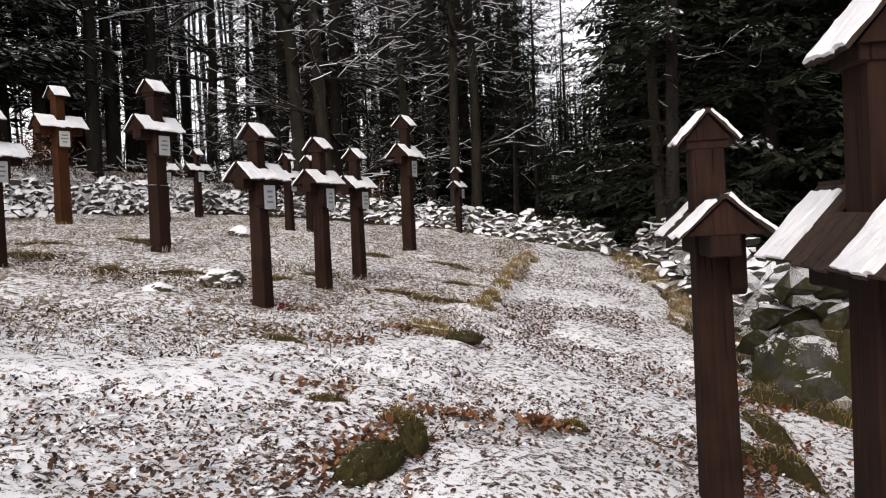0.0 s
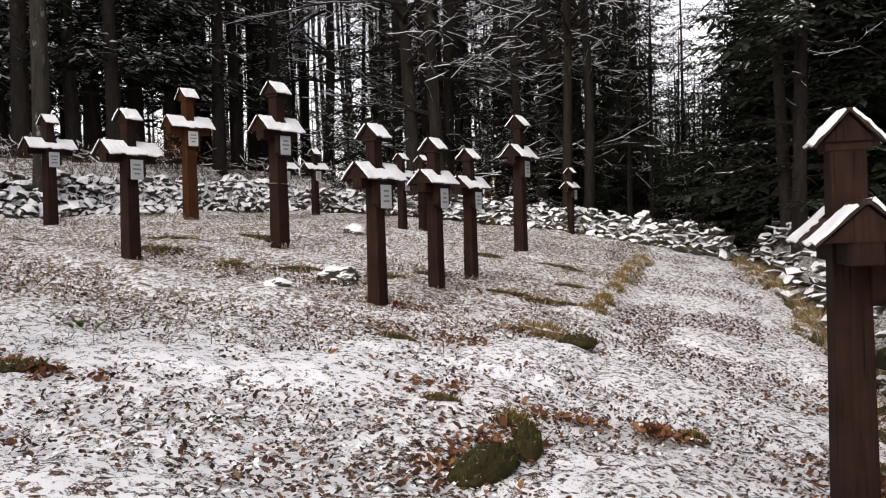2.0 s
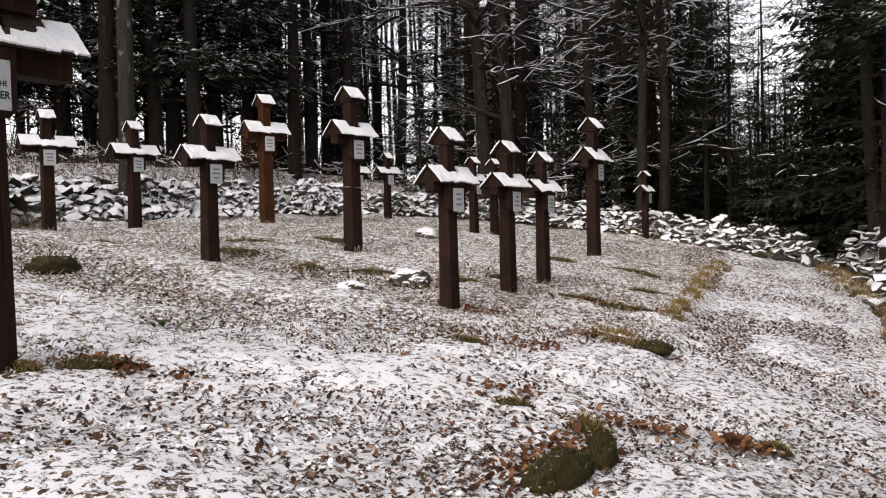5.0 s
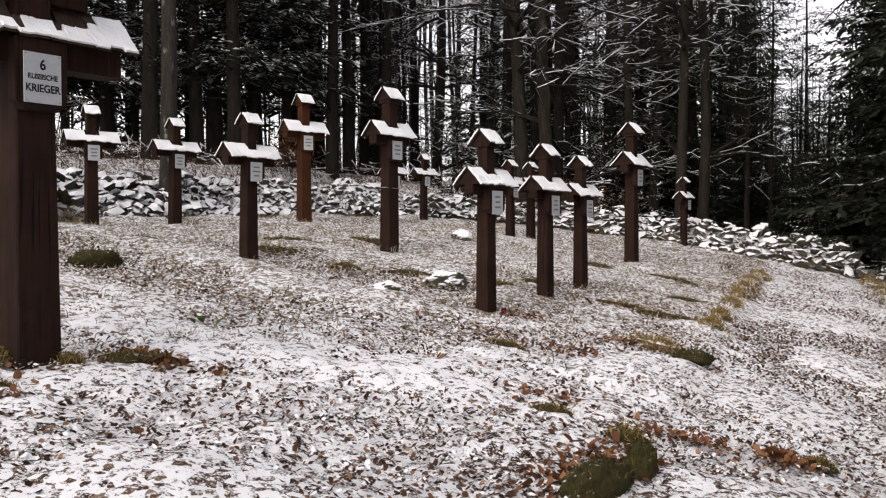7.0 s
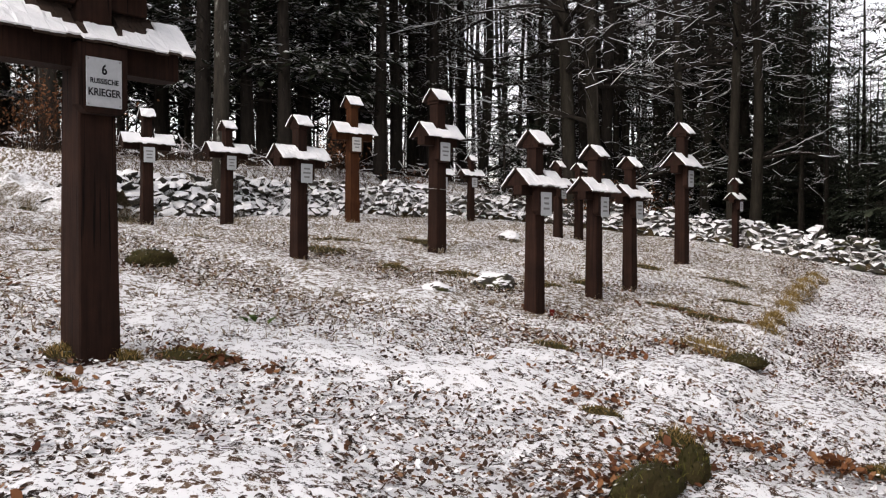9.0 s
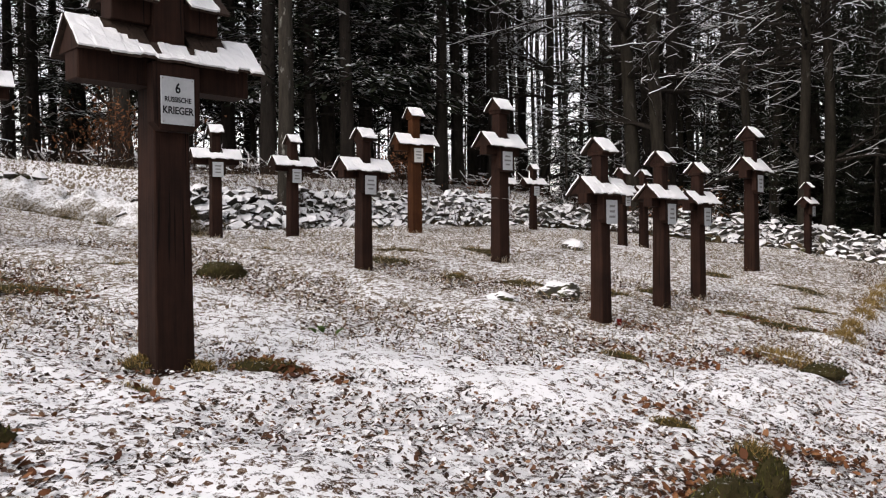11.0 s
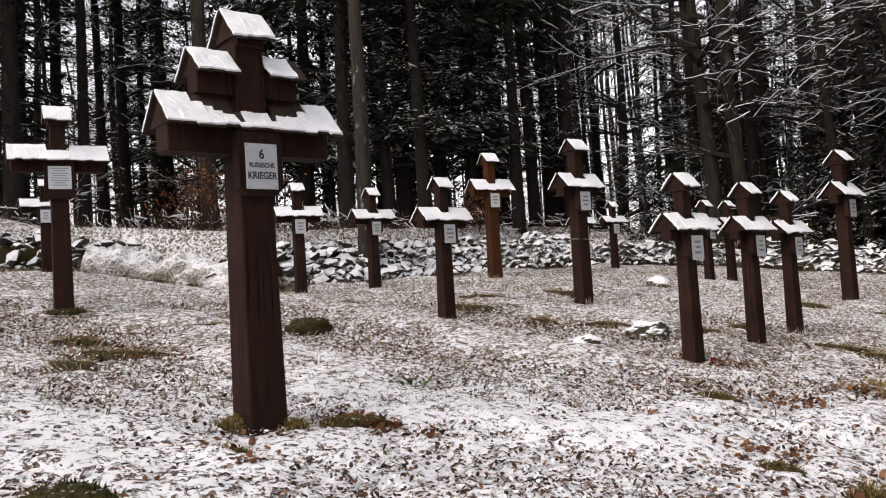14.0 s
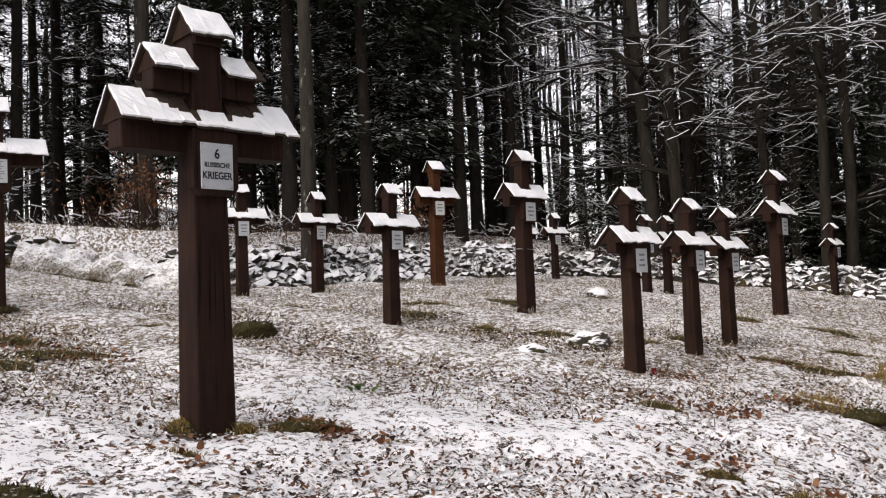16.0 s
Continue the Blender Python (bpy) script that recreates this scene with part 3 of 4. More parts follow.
# ---- rubble walls ----
def rock_mesh(seed, flat=0.7, mat=None):
    """An angular slab: the hull of a few scattered points, flattened."""
    rnd = random.Random(seed)
    bm = bmesh.new()
    for _ in range(15):
        d = Vector((rnd.gauss(0, 1), rnd.gauss(0, 1), rnd.gauss(0, 0.8))).normalized() * rnd.uniform(0.72, 1.0)
        bm.verts.new((d.x * 1.15, d.y * 0.85, max(-0.7, min(0.7, d.z)) * flat))
    hull = bmesh.ops.convex_hull(bm, input=list(bm.verts))
    bmesh.ops.delete(bm, geom=list({v for v in hull["geom_interior"] + hull["geom_unused"] if isinstance(v, bmesh.types.BMVert)}), context="VERTS")
    bmesh.ops.recalc_face_normals(bm, faces=bm.faces)
    me = bpy.data.meshes.new("stone")
    bm.to_mesh(me)
    bm.free()
    me.materials.append(mat or stone_mat)
    return me


rocks = [rock_mesh(100 + i, 0.58 + 0.06 * (i % 6)) for i in range(16)]
bare_rocks = [rock_mesh(140 + i, 0.42 + 0.05 * (i % 6), stone_bare) for i in range(12)]
dusted_rocks = [rock_mesh(160 + i, 0.6 + 0.06 * (i % 5), stone_dusted) for i in range(10)]


def along(points, step):
    out = []
    for (x0, y0), (x1, y1) in zip(points, points[1:]):
        n = max(1, round(math.hypot(x1 - x0, y1 - y0) / step))
        out += [(x0 + (x1 - x0) * i / n, y0 + (y1 - y0) * i / n, math.atan2(y1 - y0, x1 - x0)) for i in range(n)]
    return out


def rubble_wall(name, label, points, high, thick, size, side, seed, kinds_=rocks, share=1.0, heap=0.45, core_mat=None):
    """A heaped dry-stone wall: an earth core, and single stones on its face and crown. side: where its face looks (+1: left of its run)."""
    rnd = random.Random(seed)
    root = new(name)
    tagged(root, label, "stone wall", kind="structure")
    stations = along(points, size * 0.95)
    # core
    cv, cf = [], []
    prof = [(0.08, -0.3), (0.10 + thick * heap * 0.25, high * 0.25), (0.10 + thick * heap * 0.75, high * 0.72), (0.15 + thick * heap, high * 0.84), (thick * (heap + 0.5), high * 0.7), (thick * (heap + 1.0), -0.3)]
    core = along(points, 0.3)
    for x, y, a in core:
        nx_, ny_ = side * -math.sin(a), side * math.cos(a)
        for d, h in prof:
            j = rnd.uniform(-0.05, 0.05)
            cv.append((x - nx_ * (d + j), y - ny_ * (d + j), on_ground(x, y) + h + j))
    k = len(prof)
    for i in range(len(core) - 1):
        for j in range(k - 1):
            q = i * k + j
            cf.append((q, q + 1, q + k + 1, q + k))
    me = mesh_from("earth_core", cv, cf, core_mat or bank_mat, smooth=True)
    part("earth_core", me, core_mat or bank_mat, root, "earth and frosted grass between the stones")
    count = 0
    extra_v, extra_f = [], []
    for x, y, a in stations:
        nx_, ny_ = side * -math.sin(a), side * math.cos(a)
        z0 = on_ground(x, y)
        top = high * rnd.uniform(0.85, 1.1)
        h = 0.03
        while h < top:
            sz = size * rnd.uniform(0.55, 1.5)
            lean = thick * heap * (h / high) + rnd.uniform(-0.07, 0.09)
            rows_ = [(lean, h)]
            if h + sz * 0.8 >= top:
                rows_ += [(lean + sz * 0.9, h + rnd.uniform(-0.03, 0.05)), (lean + sz * 1.8, h - rnd.uniform(0.0, 0.12))]
            for d, hh in rows_:
                s = sz * 0.70
                m = Matrix.Translation((x - nx_ * d + rnd.uniform(-0.08, 0.08), y - ny_ * d + rnd.uniform(-0.08, 0.08), z0 + hh + s * 0.25)) @ pose(
                    0, 0, 0, rnd.gauss(0, 20), rnd.gauss(0, 20), math.degrees(a) + rnd.uniform(-90, 90)) @ Matrix.Diagonal((s, s, s * rnd.uniform(0.7, 1.1), 1))
                me = rnd.choice(kinds_)
                if rnd.random() > share:
                    continue
                if count < 300:
                    ob = new("stone", me)
                    ob.parent = root
                    ob.matrix_world = m
                else:
                    base = len(extra_v)
                    extra_v += [m @ v.co for v in me.vertices]
                    extra_f += [tuple(base + i for i in p.vertices) for p in me.polygons]
                count += 1
            h += sz * 0.55
    if extra_v:
        ob = part("further_stones", (extra_v, extra_f), kinds_[0].materials[0], root)
        tagged(ob, kind="stuff")
    return root


mossy_earth = make_mossy("mossy_brown_earth", (0.012, 0.010, 0.004), (0.060, 0.050, 0.014), 0.95, 1.25)
rubble_wall("wall_west", "tumbled grey dry-stone wall under snow along the graves", [(-9.0, 9.7), (-8.85, 12.0), (-8.5, 14.2), (-7.7, 16.3), (-6.4, 17.5)], 0.72, 0.9, 0.165, -1, 5, heap=0.85)
rubble_wall("wall_north", "low mossy dry-stone wall under snow before the forest", [(-6.4, 17.6), (-3.5, 18.4), (-1.0, 18.05), (1.3, 17.5), (3.0, 17.3)], 0.52, 0.9, 0.17, -1, 6, bare_rocks + rocks[:8], heap=0.6)
rubble_wall("wall_east", "rubble wall overgrown with frosted grass beside the path", [(3.0, 17.2), (3.0, 15.0), (2.85, 12.2), (2.65, 9.8), (2.62, 7.9)], 0.85, 1.0, 0.18, -1, 7, bare_rocks, 0.30, heap=0.75)
rubble_wall("wall_end", "mossy boulder wall with rust leaves and a dusting of snow", [(2.62, 7.9), (2.9, 7.3), (4.4, 6.6), (6.0, 5.6)], 0.85, 1.0, 0.34, -1, 17, dusted_rocks, 0.8, heap=0.35, core_mat=mossy_earth)
rubble_wall("wall_corner", "loose snowy stones at the foot of the bank", [(-10.3, 8.85), (-9.5, 9.2), (-8.9, 9.75)], 0.34, 0.5, 0.16, -1, 27, rocks, 0.7, heap=0.9)
rubble_wall("wall_south", "mossy dry-stone wall with snow on its crown", [(-14.5, 4.2), (-12.5, 7.3), (-11.7, 8.5), (-11.2, 8.95)], 0.56, 0.9, 0.19, -1, 8, bare_rocks + rocks[:6] + dusted_rocks[:5], 0.8, heap=0.3, core_mat=mossy_earth)


# the snowy bank at the corner of the walls
def bank(points, high, wide, seed):
    rnd = random.Random(seed)
    vs, fs = [], []
    st = along(points, 0.06)
    k = 26
    for i, (x, y, a) in enumerate(st):
        nx_, ny_ = math.sin(a), -math.cos(a)
        for j in range(k):
            t = j / (k - 1)
            d = wide * (t * 1.6 - 0.9)
            h = high * (math.sin(math.pi * min(1, t * 1.05)) ** 0.8) * (0.95 + 0.08 * math.sin(i * 0.31)) + 0.16 * noise.noise((x * 3.1, y * 3.1 + d * 3.0, 1.7)) + 0.08 * noise.noise((x * 8, y * 8 + d * 8, 4.7)) + rnd.uniform(-0.02, 0.02)
            px, py = x - nx_ * d, y - ny_ * d
            vs.append((px, py, on_ground(px, py) + h - 0.06))
    for i in range(len(st) - 1):
        for j in range(k - 1):
            q = i * k + j
            fs.append((q, q + k, q + k + 1, q + 1))
    ob = new("grass_bank", mesh_from("grass_bank", vs, fs, frost_mat, smooth=True))
    tagged(ob, "snow-dusted grassy bank between two stone walls", "bank", kind="structure")
    return ob


bank([(-11.9, 8.7), (-10.9, 9.3), (-9.8, 9.55), (-8.9, 9.8)], 0.55, 0.75, 4)


# ---- single stones and mossy lumps ----
fuzz_mat = make_island("moss_fuzz", [(0.0, (0.010, 0.012, 0.004)), (0.6, (0.040, 0.042, 0.010)), (1.0, (0.13, 0.115, 0.03))], 0.9)


def blades(spots, rng_, low, high, wide, lean=0.6):
    """Grass blades as bent two-piece strips."""
    vs, fs = [], []
    for x, y, z in spots:
        a, h, w = rng_.uniform(0, 6.28), rng_.uniform(low, high), rng_.uniform(0.6, 1.2) * wide
        lx, ly = rng_.normal(0, lean) * h, rng_.normal(0, lean) * h
        cx, cy = math.cos(a) * w, math.sin(a) * w
        b = len(vs)
        vs += [(x - cx, y - cy, z - 0.01), (x + cx, y + cy, z - 0.01), (x + cx * 0.7 + lx * 0.45, y + cy * 0.7 + ly * 0.45, z + h * 0.6),
               (x - cx * 0.7 + lx * 0.45, y - cy * 0.7 + ly * 0.45, z + h * 0.6), (x + lx, y + ly, z + h * rng_.uniform(0.55, 1.0))]
        fs += [(b, b + 1, b + 2, b + 3), (b + 3, b + 2, b + 4)]
    return vs, fs


def lump_stone(x, y, sx, sy, sz, rot, mat, label, name="mossy_stone", seed=0, sink=0.3):
    bm = bmesh.new()
    bmesh.ops.create_icosphere(bm, subdivisions=4, radius=1)
    off = Vector((seed * 3.1, seed * 1.7, 0))
    for v in bm.verts:
        n = noise.noise(v.co * 1.3 + off) * 0.30 + noise.noise(v.co * 4 + off) * 0.12 + noise.noise(v.co * 11 + off) * (0.10 if mat is moss_mat else 0.03)
        p = v.co * (1 + n)
        v.co = (p.x * sx, p.y * sy, p.z * sz)
    me = bpy.data.meshes.new(name)
    bm.to_mesh(me)
    bm.free()
    me.materials.append(mat)
    me.polygons.foreach_set("use_smooth", [True] * len(me.polygons))
    ob = new(name, me)
    ob.matrix_world = Matrix.Translation((x, y, on_ground(x, y) + sz * (1 - 2 * sink) * 0.6)) @ pose(0, 0, 0, 0, 0, rot)
    tagged(ob, label, "stone")
    if mat is moss_mat:
        gm = np.random.default_rng(seed + 50)
        spots = [tuple(v.co) for v in me.vertices if v.co.z > 0 and gm.uniform() < 0.55]
        tagged(part("moss_fuzz", blades(spots, gm, 0.012, 0.045, 0.004, 0.7), fuzz_mat, ob), kind="stuff")
    return ob


lump_stone(-0.57, 4.02, 0.105, 0.26, 0.11, -25, moss_mat, "long moss-covered kerb stone half sunk in leaves", seed=1)
lump_stone(-0.40, 4.44, 0.075, 0.10, 0.12, 10, moss_mat, "rounded stone under bright green moss", seed=2)
lump_stone(-0.16, 7.32, 0.17, 0.15, 0.065, 0, moss_mat, "mossy kerb stone at the path edge", seed=3)
lump_stone(-5.53, 6.38, 0.22, 0.16, 0.12, 40, moss_mat, "round cushion of olive moss on a stone", seed=4)
lump_stone(-3.06, 7.62, 0.17, 0.12, 0.08, 30, stone_bare, "small grey stone dusted with snow", "field_stone", seed=5)
lump_stone(-2.80, 8.70, 0.24, 0.15, 0.12, 20, stone_bare, "grey stone with a cap of snow", "field_stone", seed=6)
lump_stone(-4.06, 13.75, 0.19, 0.14, 0.12, 0, stone_mat, "rounded stone under smooth snow", "field_stone", seed=7)
lump_stone(-3.44, 2.24, 0.21, 0.14, 0.08, 25, moss_mat, "flat mossy stone among fallen leaves", seed=8)
lump_stone(2.95, 7.45, 0.42, 0.40, 0.45, 15, stone_dusted, "large grey boulder dusted with snow", "boulder", seed=9)
lump_stone(-8.25, 5.55, 0.22, 0.12, 0.05, 50, moss_mat, "flat mossy footing stone under a cross", "field_stone", seed=10)


# ---- blades and tufts ----
rb = np.random.default_rng(11)


def tuft(x, y, rx, ry, rot, n, tall, mat, label, mound=0.05):
    root = new("grass_tuft")
    tagged(root, label, "grass tuft", "tufts among the graves")
    c, s = math.cos(radians(rot)), math.sin(radians(rot))
    spots = []
    for _ in range(n):
        u, v = rb.normal(0, 0.45) * rx, rb.normal(0, 0.45) * ry
        px, py = x + u * c - v * s, y + u * s + v * c
        k = max(0.0, 1 - (u / rx) ** 2 - (v / ry) ** 2)
        spots.append((px, py, on_ground(px, py) + mound * k))
    tagged(part("grass", blades(spots, rb, tall * 0.3, tall * 0.8, 0.0032, 1.0), mat, root), kind="stuff")
    vs, fs = [], []
    k = 14
    vs.append((x, y, on_ground(x, y) + mound))
    for ring, h in ((0.5, 0.8), (1.0, -0.4)):
        for i in range(k):
            w = 2 * math.pi * i / k
            q = ring * rb.uniform(0.75, 1.15)
            u, v = rx * q * math.cos(w), ry * q * math.sin(w)
            px, py = x + u * c - v * s, y + u * s + v * c
            vs.append((px, py, on_ground(px, py) + mound * h))
    fs += [(0, 1 + i, 1 + (i + 1) % k) for i in range(k)]
    fs += [(1 + i, 1 + k + i, 1 + k + (i + 1) % k, 1 + (i + 1) % k) for i in range(k)]
    cm = bank_mat if mat is tawny_mat else moss_mat
    part("cushion", mesh_from("cushion", vs, fs, cm, smooth=True), cm, root)


MOSSY, TAWNY = "low olive moss tuft showing through the snow", "tawny dry grass tuft along the path edge"
# along the path edge
for x, y, rx, ry, rot in ((-0.45, 7.42, 0.34, 0.10, -12), (0.03, 9.05, 0.22, 0.16, 60), (0.14, 9.8, 0.25, 0.12, 75), (0.30, 10.9, 0.32, 0.13, 78), (0.42, 11.8, 0.38, 0.14, 80),
                          (0.55, 12.7, 0.45, 0.16, 80), (0.72, 13.7, 0.5, 0.18, 80), (0.92, 14.8, 0.5, 0.18, 78)):
    tuft(x, y, rx, ry, rot, 420, 0.13, tawny_mat, TAWNY, 0.07)
# across the grave rows
for x, y, rx, ry, rot in ((-0.45, 9.2, 0.5, 0.10, 5), (-0.95, 9.35, 0.4, 0.08, 0), (-0.25, 10.6, 0.35, 0.10, 0), (-0.5, 12.4, 0.45, 0.10, 0), (-2.35, 9.3, 0.3, 0.12, 25),
                          (-2.0, 10.0, 0.28, 0.12, 30), (-3.3, 9.0, 0.35, 0.14, 20), (-4.0, 8.7, 0.18, 0.1, 0), (-5.2, 9.2, 0.4, 0.2, 30), (-4.9, 11.6, 0.5, 0.15, 10),
                          (-5.6, 10.4, 0.45, 0.12, 20), (-6.6, 8.5, 0.3, 0.15, 0), (-1.6, 12.6, 0.3, 0.14, 0), (-6.4, 6.0, 0.5, 0.12, 40), (-0.5, 16.3, 0.9, 0.2, 5)):
    tuft(x, y, rx, ry, rot, 180, 0.06, tuft_mat, MOSSY, 0.04)
for x, y, rx, ry, rot, tall in ((-3.42, 3.16, 0.22, 0.09, 30, 0.07), (-3.24, 4.10, 0.30, 0.09, 35, 0.07), (-5.76, 3.9, 0.3, 0.16, 30, 0.09), (-5.85, 4.45, 0.55, 0.10, 40, 0.08),
                                (-0.98, 5.05, 0.16, 0.05, 10, 0.06), (-0.52, 4.95, 0.14, 0.10, 30, 0.13), (-3.75, 3.55, 0.12, 0.08, 0, 0.10), (-3.45, 3.75, 0.10, 0.07, 0, 0.10),
                                (1.75, 5.6, 0.14, 0.5, 10, 0.08), (-6.6, 4.6, 0.3, 0.12, 20, 0.09), (-1.6, 6.4, 0.2, 0.07, 0, 0.05), (0.6, 5.4, 0.10, 0.06, 0, 0.07)):
    tuft(x, y, rx, ry, rot, 200, tall * 0.65, tuft_mat, MOSSY, 0.035)
# the mossy foot of the wall's near end
for x, y, rx, ry, rot in ((2.55, 7.25, 0.35, 0.2, 0), (3.0, 6.95, 0.4, 0.22, -20), (3.5, 6.75, 0.4, 0.25, -20), (4.1, 6.5, 0.4, 0.25, -20), (2.1, 6.2, 0.2, 0.4, 10), (1.95, 5.3, 0.14, 0.4, 15)):
    tuft(x, y, rx, ry, rot, 220, 0.16 if x > 2.3 else 0.06, tuft_mat, "dark mossy grass at the foot of the rubble wall", 0.12)
for x, y, z in ((2.75, 7.55, 0.45), (3.3, 7.3, 0.5), (3.8, 7.05, 0.55), (4.4, 6.85, 0.5)):
    lump_stone(x, y, 0.34, 0.24, z, 20 * x, moss_mat if x > 3 else stone_dusted, "mossy boulder in the rubble wall", "boulder", seed=int(x * 10), sink=0.2)
# grass hanging over the wall beside the path
for i in range(34):
    y = 7.7 + i * 0.27
    tuft(2.55 + 0.3 * rb.uniform(0, 1) + (0.25 if y > 11 else 0), y, 0.22, 0.26, 0, 110, 0.30, tawny_mat if i % 3 else grass_mat, "tawny grass hanging over the rubble wall", 0.12)

# frosted grass on the bank
for i in range(12):
    x = -11.6 + i * 0.24
    tuft(x, 8.45 + 0.09 * i + rb.uniform(-0.2, 0.35), 0.3, 0.22, 25, 220, 0.36, grass_mat, "pale frosted grass hanging down the bank", 0.05)

# broad green sprout leaves
sprout = new("sprout")
tagged(sprout, "small green broad-leaved plant poking through snow", "plant")
for dx, dy, a in ((0, 0, 20), (0.05, 0.02, 150), (0.14, 0.03, 60), (0.02, -0.03, 260)):
    bx, by = -3.55 + dx, 5.07 + dy
    bz = on_ground(bx, by)
    ca, sa = math.cos(radians(a)), math.sin(radians(a))
    pts = [(0, 0, 0.0), (0.03, 0.03, 0.04), (0.03, -0.03, 0.04), (0.065, 0.022, 0.055), (0.065, -0.022, 0.055), (0.09, 0, 0.045)]
    vs = [(bx + u * ca - v * sa, by + u * sa + v * ca, bz + w) for u, v, w in pts]
    part("leaf", (vs, [(0, 2, 1), (1, 2, 4, 3), (3, 4, 5)]), sprout_mat, sprout)

# ---- fallen leaves ----
def leaf_stuff(name, n, mat, label, seed, size, lift, tilt, spread=None, far=11.0):
    g = np.random.default_rng(seed)
    if spread is None:
        ang = np.radians(g.uniform(-36, 68, n))
        r = 2.2 + (far - 2.2) * g.uniform(0, 1, n) ** 0.8
        lane = g.uniform(0, 1, n) < 0.16
        ang = np.where(lane, np.radians(g.uniform(-11, -1, n)), ang)
        r = np.where(lane, g.uniform(8, 17, n), r)
        x, y = -np.sin(ang) * r, np.cos(ang) * r
        if mat is leaf_mat:
            keep_ = g.uniform(0, 1, n) < np.clip(0.8 + 0.15 * np.hypot(x + 4.0, y - 4.6), 0, 1)
            x, y = x[keep_], y[keep_]
            n = len(x)
    else:
        which = g.integers(0, len(spread), n)
        sp = np.array(spread)[which]
        x, y = sp[:, 0] + g.normal(0, 1, n) * sp[:, 2], sp[:, 1] + g.normal(0, 1, n) * sp[:, 3]
    z = height(x, y) + g.uniform(*lift, n)
    a, L = g.uniform(0, 2 * math.pi, n), g.uniform(*size, n)
    W = L * g.uniform(0.28, 0.42, n)
    tx, ty = g.normal(0, tilt, n), g.normal(0, tilt, n)
    curl = g.uniform(-0.25, 0.45, n) * L
    ca, sa = np.cos(a), np.sin(a)
    rows_ = []
    for u, v, c in ((-0.5, 0, 0.35), (-0.12, 1, 0.6), (-0.12, -1, 0.6), (0.0, 0, 0.0), (0.24, 0.85, 0.6), (0.24, -0.85, 0.6), (0.55, 0, 0.5)):
        du, dv = u * L, v * W
        rows_.append(np.stack([x + du * ca - dv * sa, y + du * sa + dv * ca, z + du * tx + dv * ty + curl * c], -1))
    vs = np.stack(rows_, 1).reshape(-1, 3)
    base = (np.arange(n) * 7)[:, None]
    tri = np.array([(0, 3, 1), (0, 2, 3), (1, 3, 4), (3, 2, 5), (3, 6, 4), (3, 5, 6)])
    fs = (base[:, :, None] + tri[None]).reshape(-1, 3)
    ob = new(name, mesh_from(name, vs.tolist(), fs.tolist(), mat))
    tagged(ob, label, "leaves", kind="stuff")


leaf_stuff("fallen_leaves", 64000, leaf_mat, "fallen brown beech leaves lying over the ground", 21, (0.014, 0.036), (-0.006, 0.012), 0.45)
leaf_stuff("snowy_leaves", 32000, leafsnow_mat, "fallen leaves covered with thin snow", 22, (0.014, 0.034), (-0.004, 0.010), 0.35)
PILES = [(2.2, 6.6, 0.4, 0.4), (2.0, 5.6, 0.35, 0.4), (2.9, 6.6, 0.5, 0.3), (1.6, 4.4, 0.2, 0.3), (-1.62, 5.55, 0.12, 0.08), (-1.1, 5.3, 0.30, 0.06), (-0.15, 5.2, 0.16, 0.06), (-0.6, 4.5, 0.13, 0.16), (-0.75, 4.05, 0.12, 0.2), (0.35, 5.3, 0.08, 0.06), (-0.5, 7.4, 0.3, 0.06),
         (-3.4, 3.15, 0.15, 0.08), (-3.2, 4.15, 0.22, 0.06), (-5.7, 4.5, 0.5, 0.12), (-3.3, 2.3, 0.25, 0.12), (1.5, 4.9, 0.2, 0.3), (2.4, 7.0, 0.4, 0.15), (-0.4, 9.2, 0.5, 0.06), (-1.9, 7.7, 0.25, 0.12),
         (0.15, 3.7, 0.2, 0.15), (0.8, 3.9, 0.2, 0.12), (-1.2, 6.6, 0.4, 0.1)]
leaf_stuff("rust_leaf_drifts", 2600, rust_mat, "drifts of rust-brown leaves free of snow", 23, (0.028, 0.06), (0.0, 0.03), 0.5, PILES)

# dry frosted grass over the grave field
n = 26000
ang, rr = np.radians(rb.uniform(-6, 66, n)), 5.0 + 13.0 * rb.uniform(0, 1, n) ** 0.7
sx_, sy_ = -np.sin(ang) * rr, np.cos(ang) * rr
keep = ((sy_ - 1.1 * sx_ > 8.0) & (sx_ < -0.95 + 0.125 * sy_)) | (rb.uniform(0, 1, n) < 0.10)
sx_, sy_ = sx_[keep], sy_[keep]
field = new("dry_grass", mesh_from("dry_grass", *blades(list(zip(sx_, sy_, height(sx_, sy_))), rb, 0.03, 0.10, 0.0045, 1.0), grass_mat))
tagged(field, "short frosted dry grass over the grave field", "grass", kind="stuff")


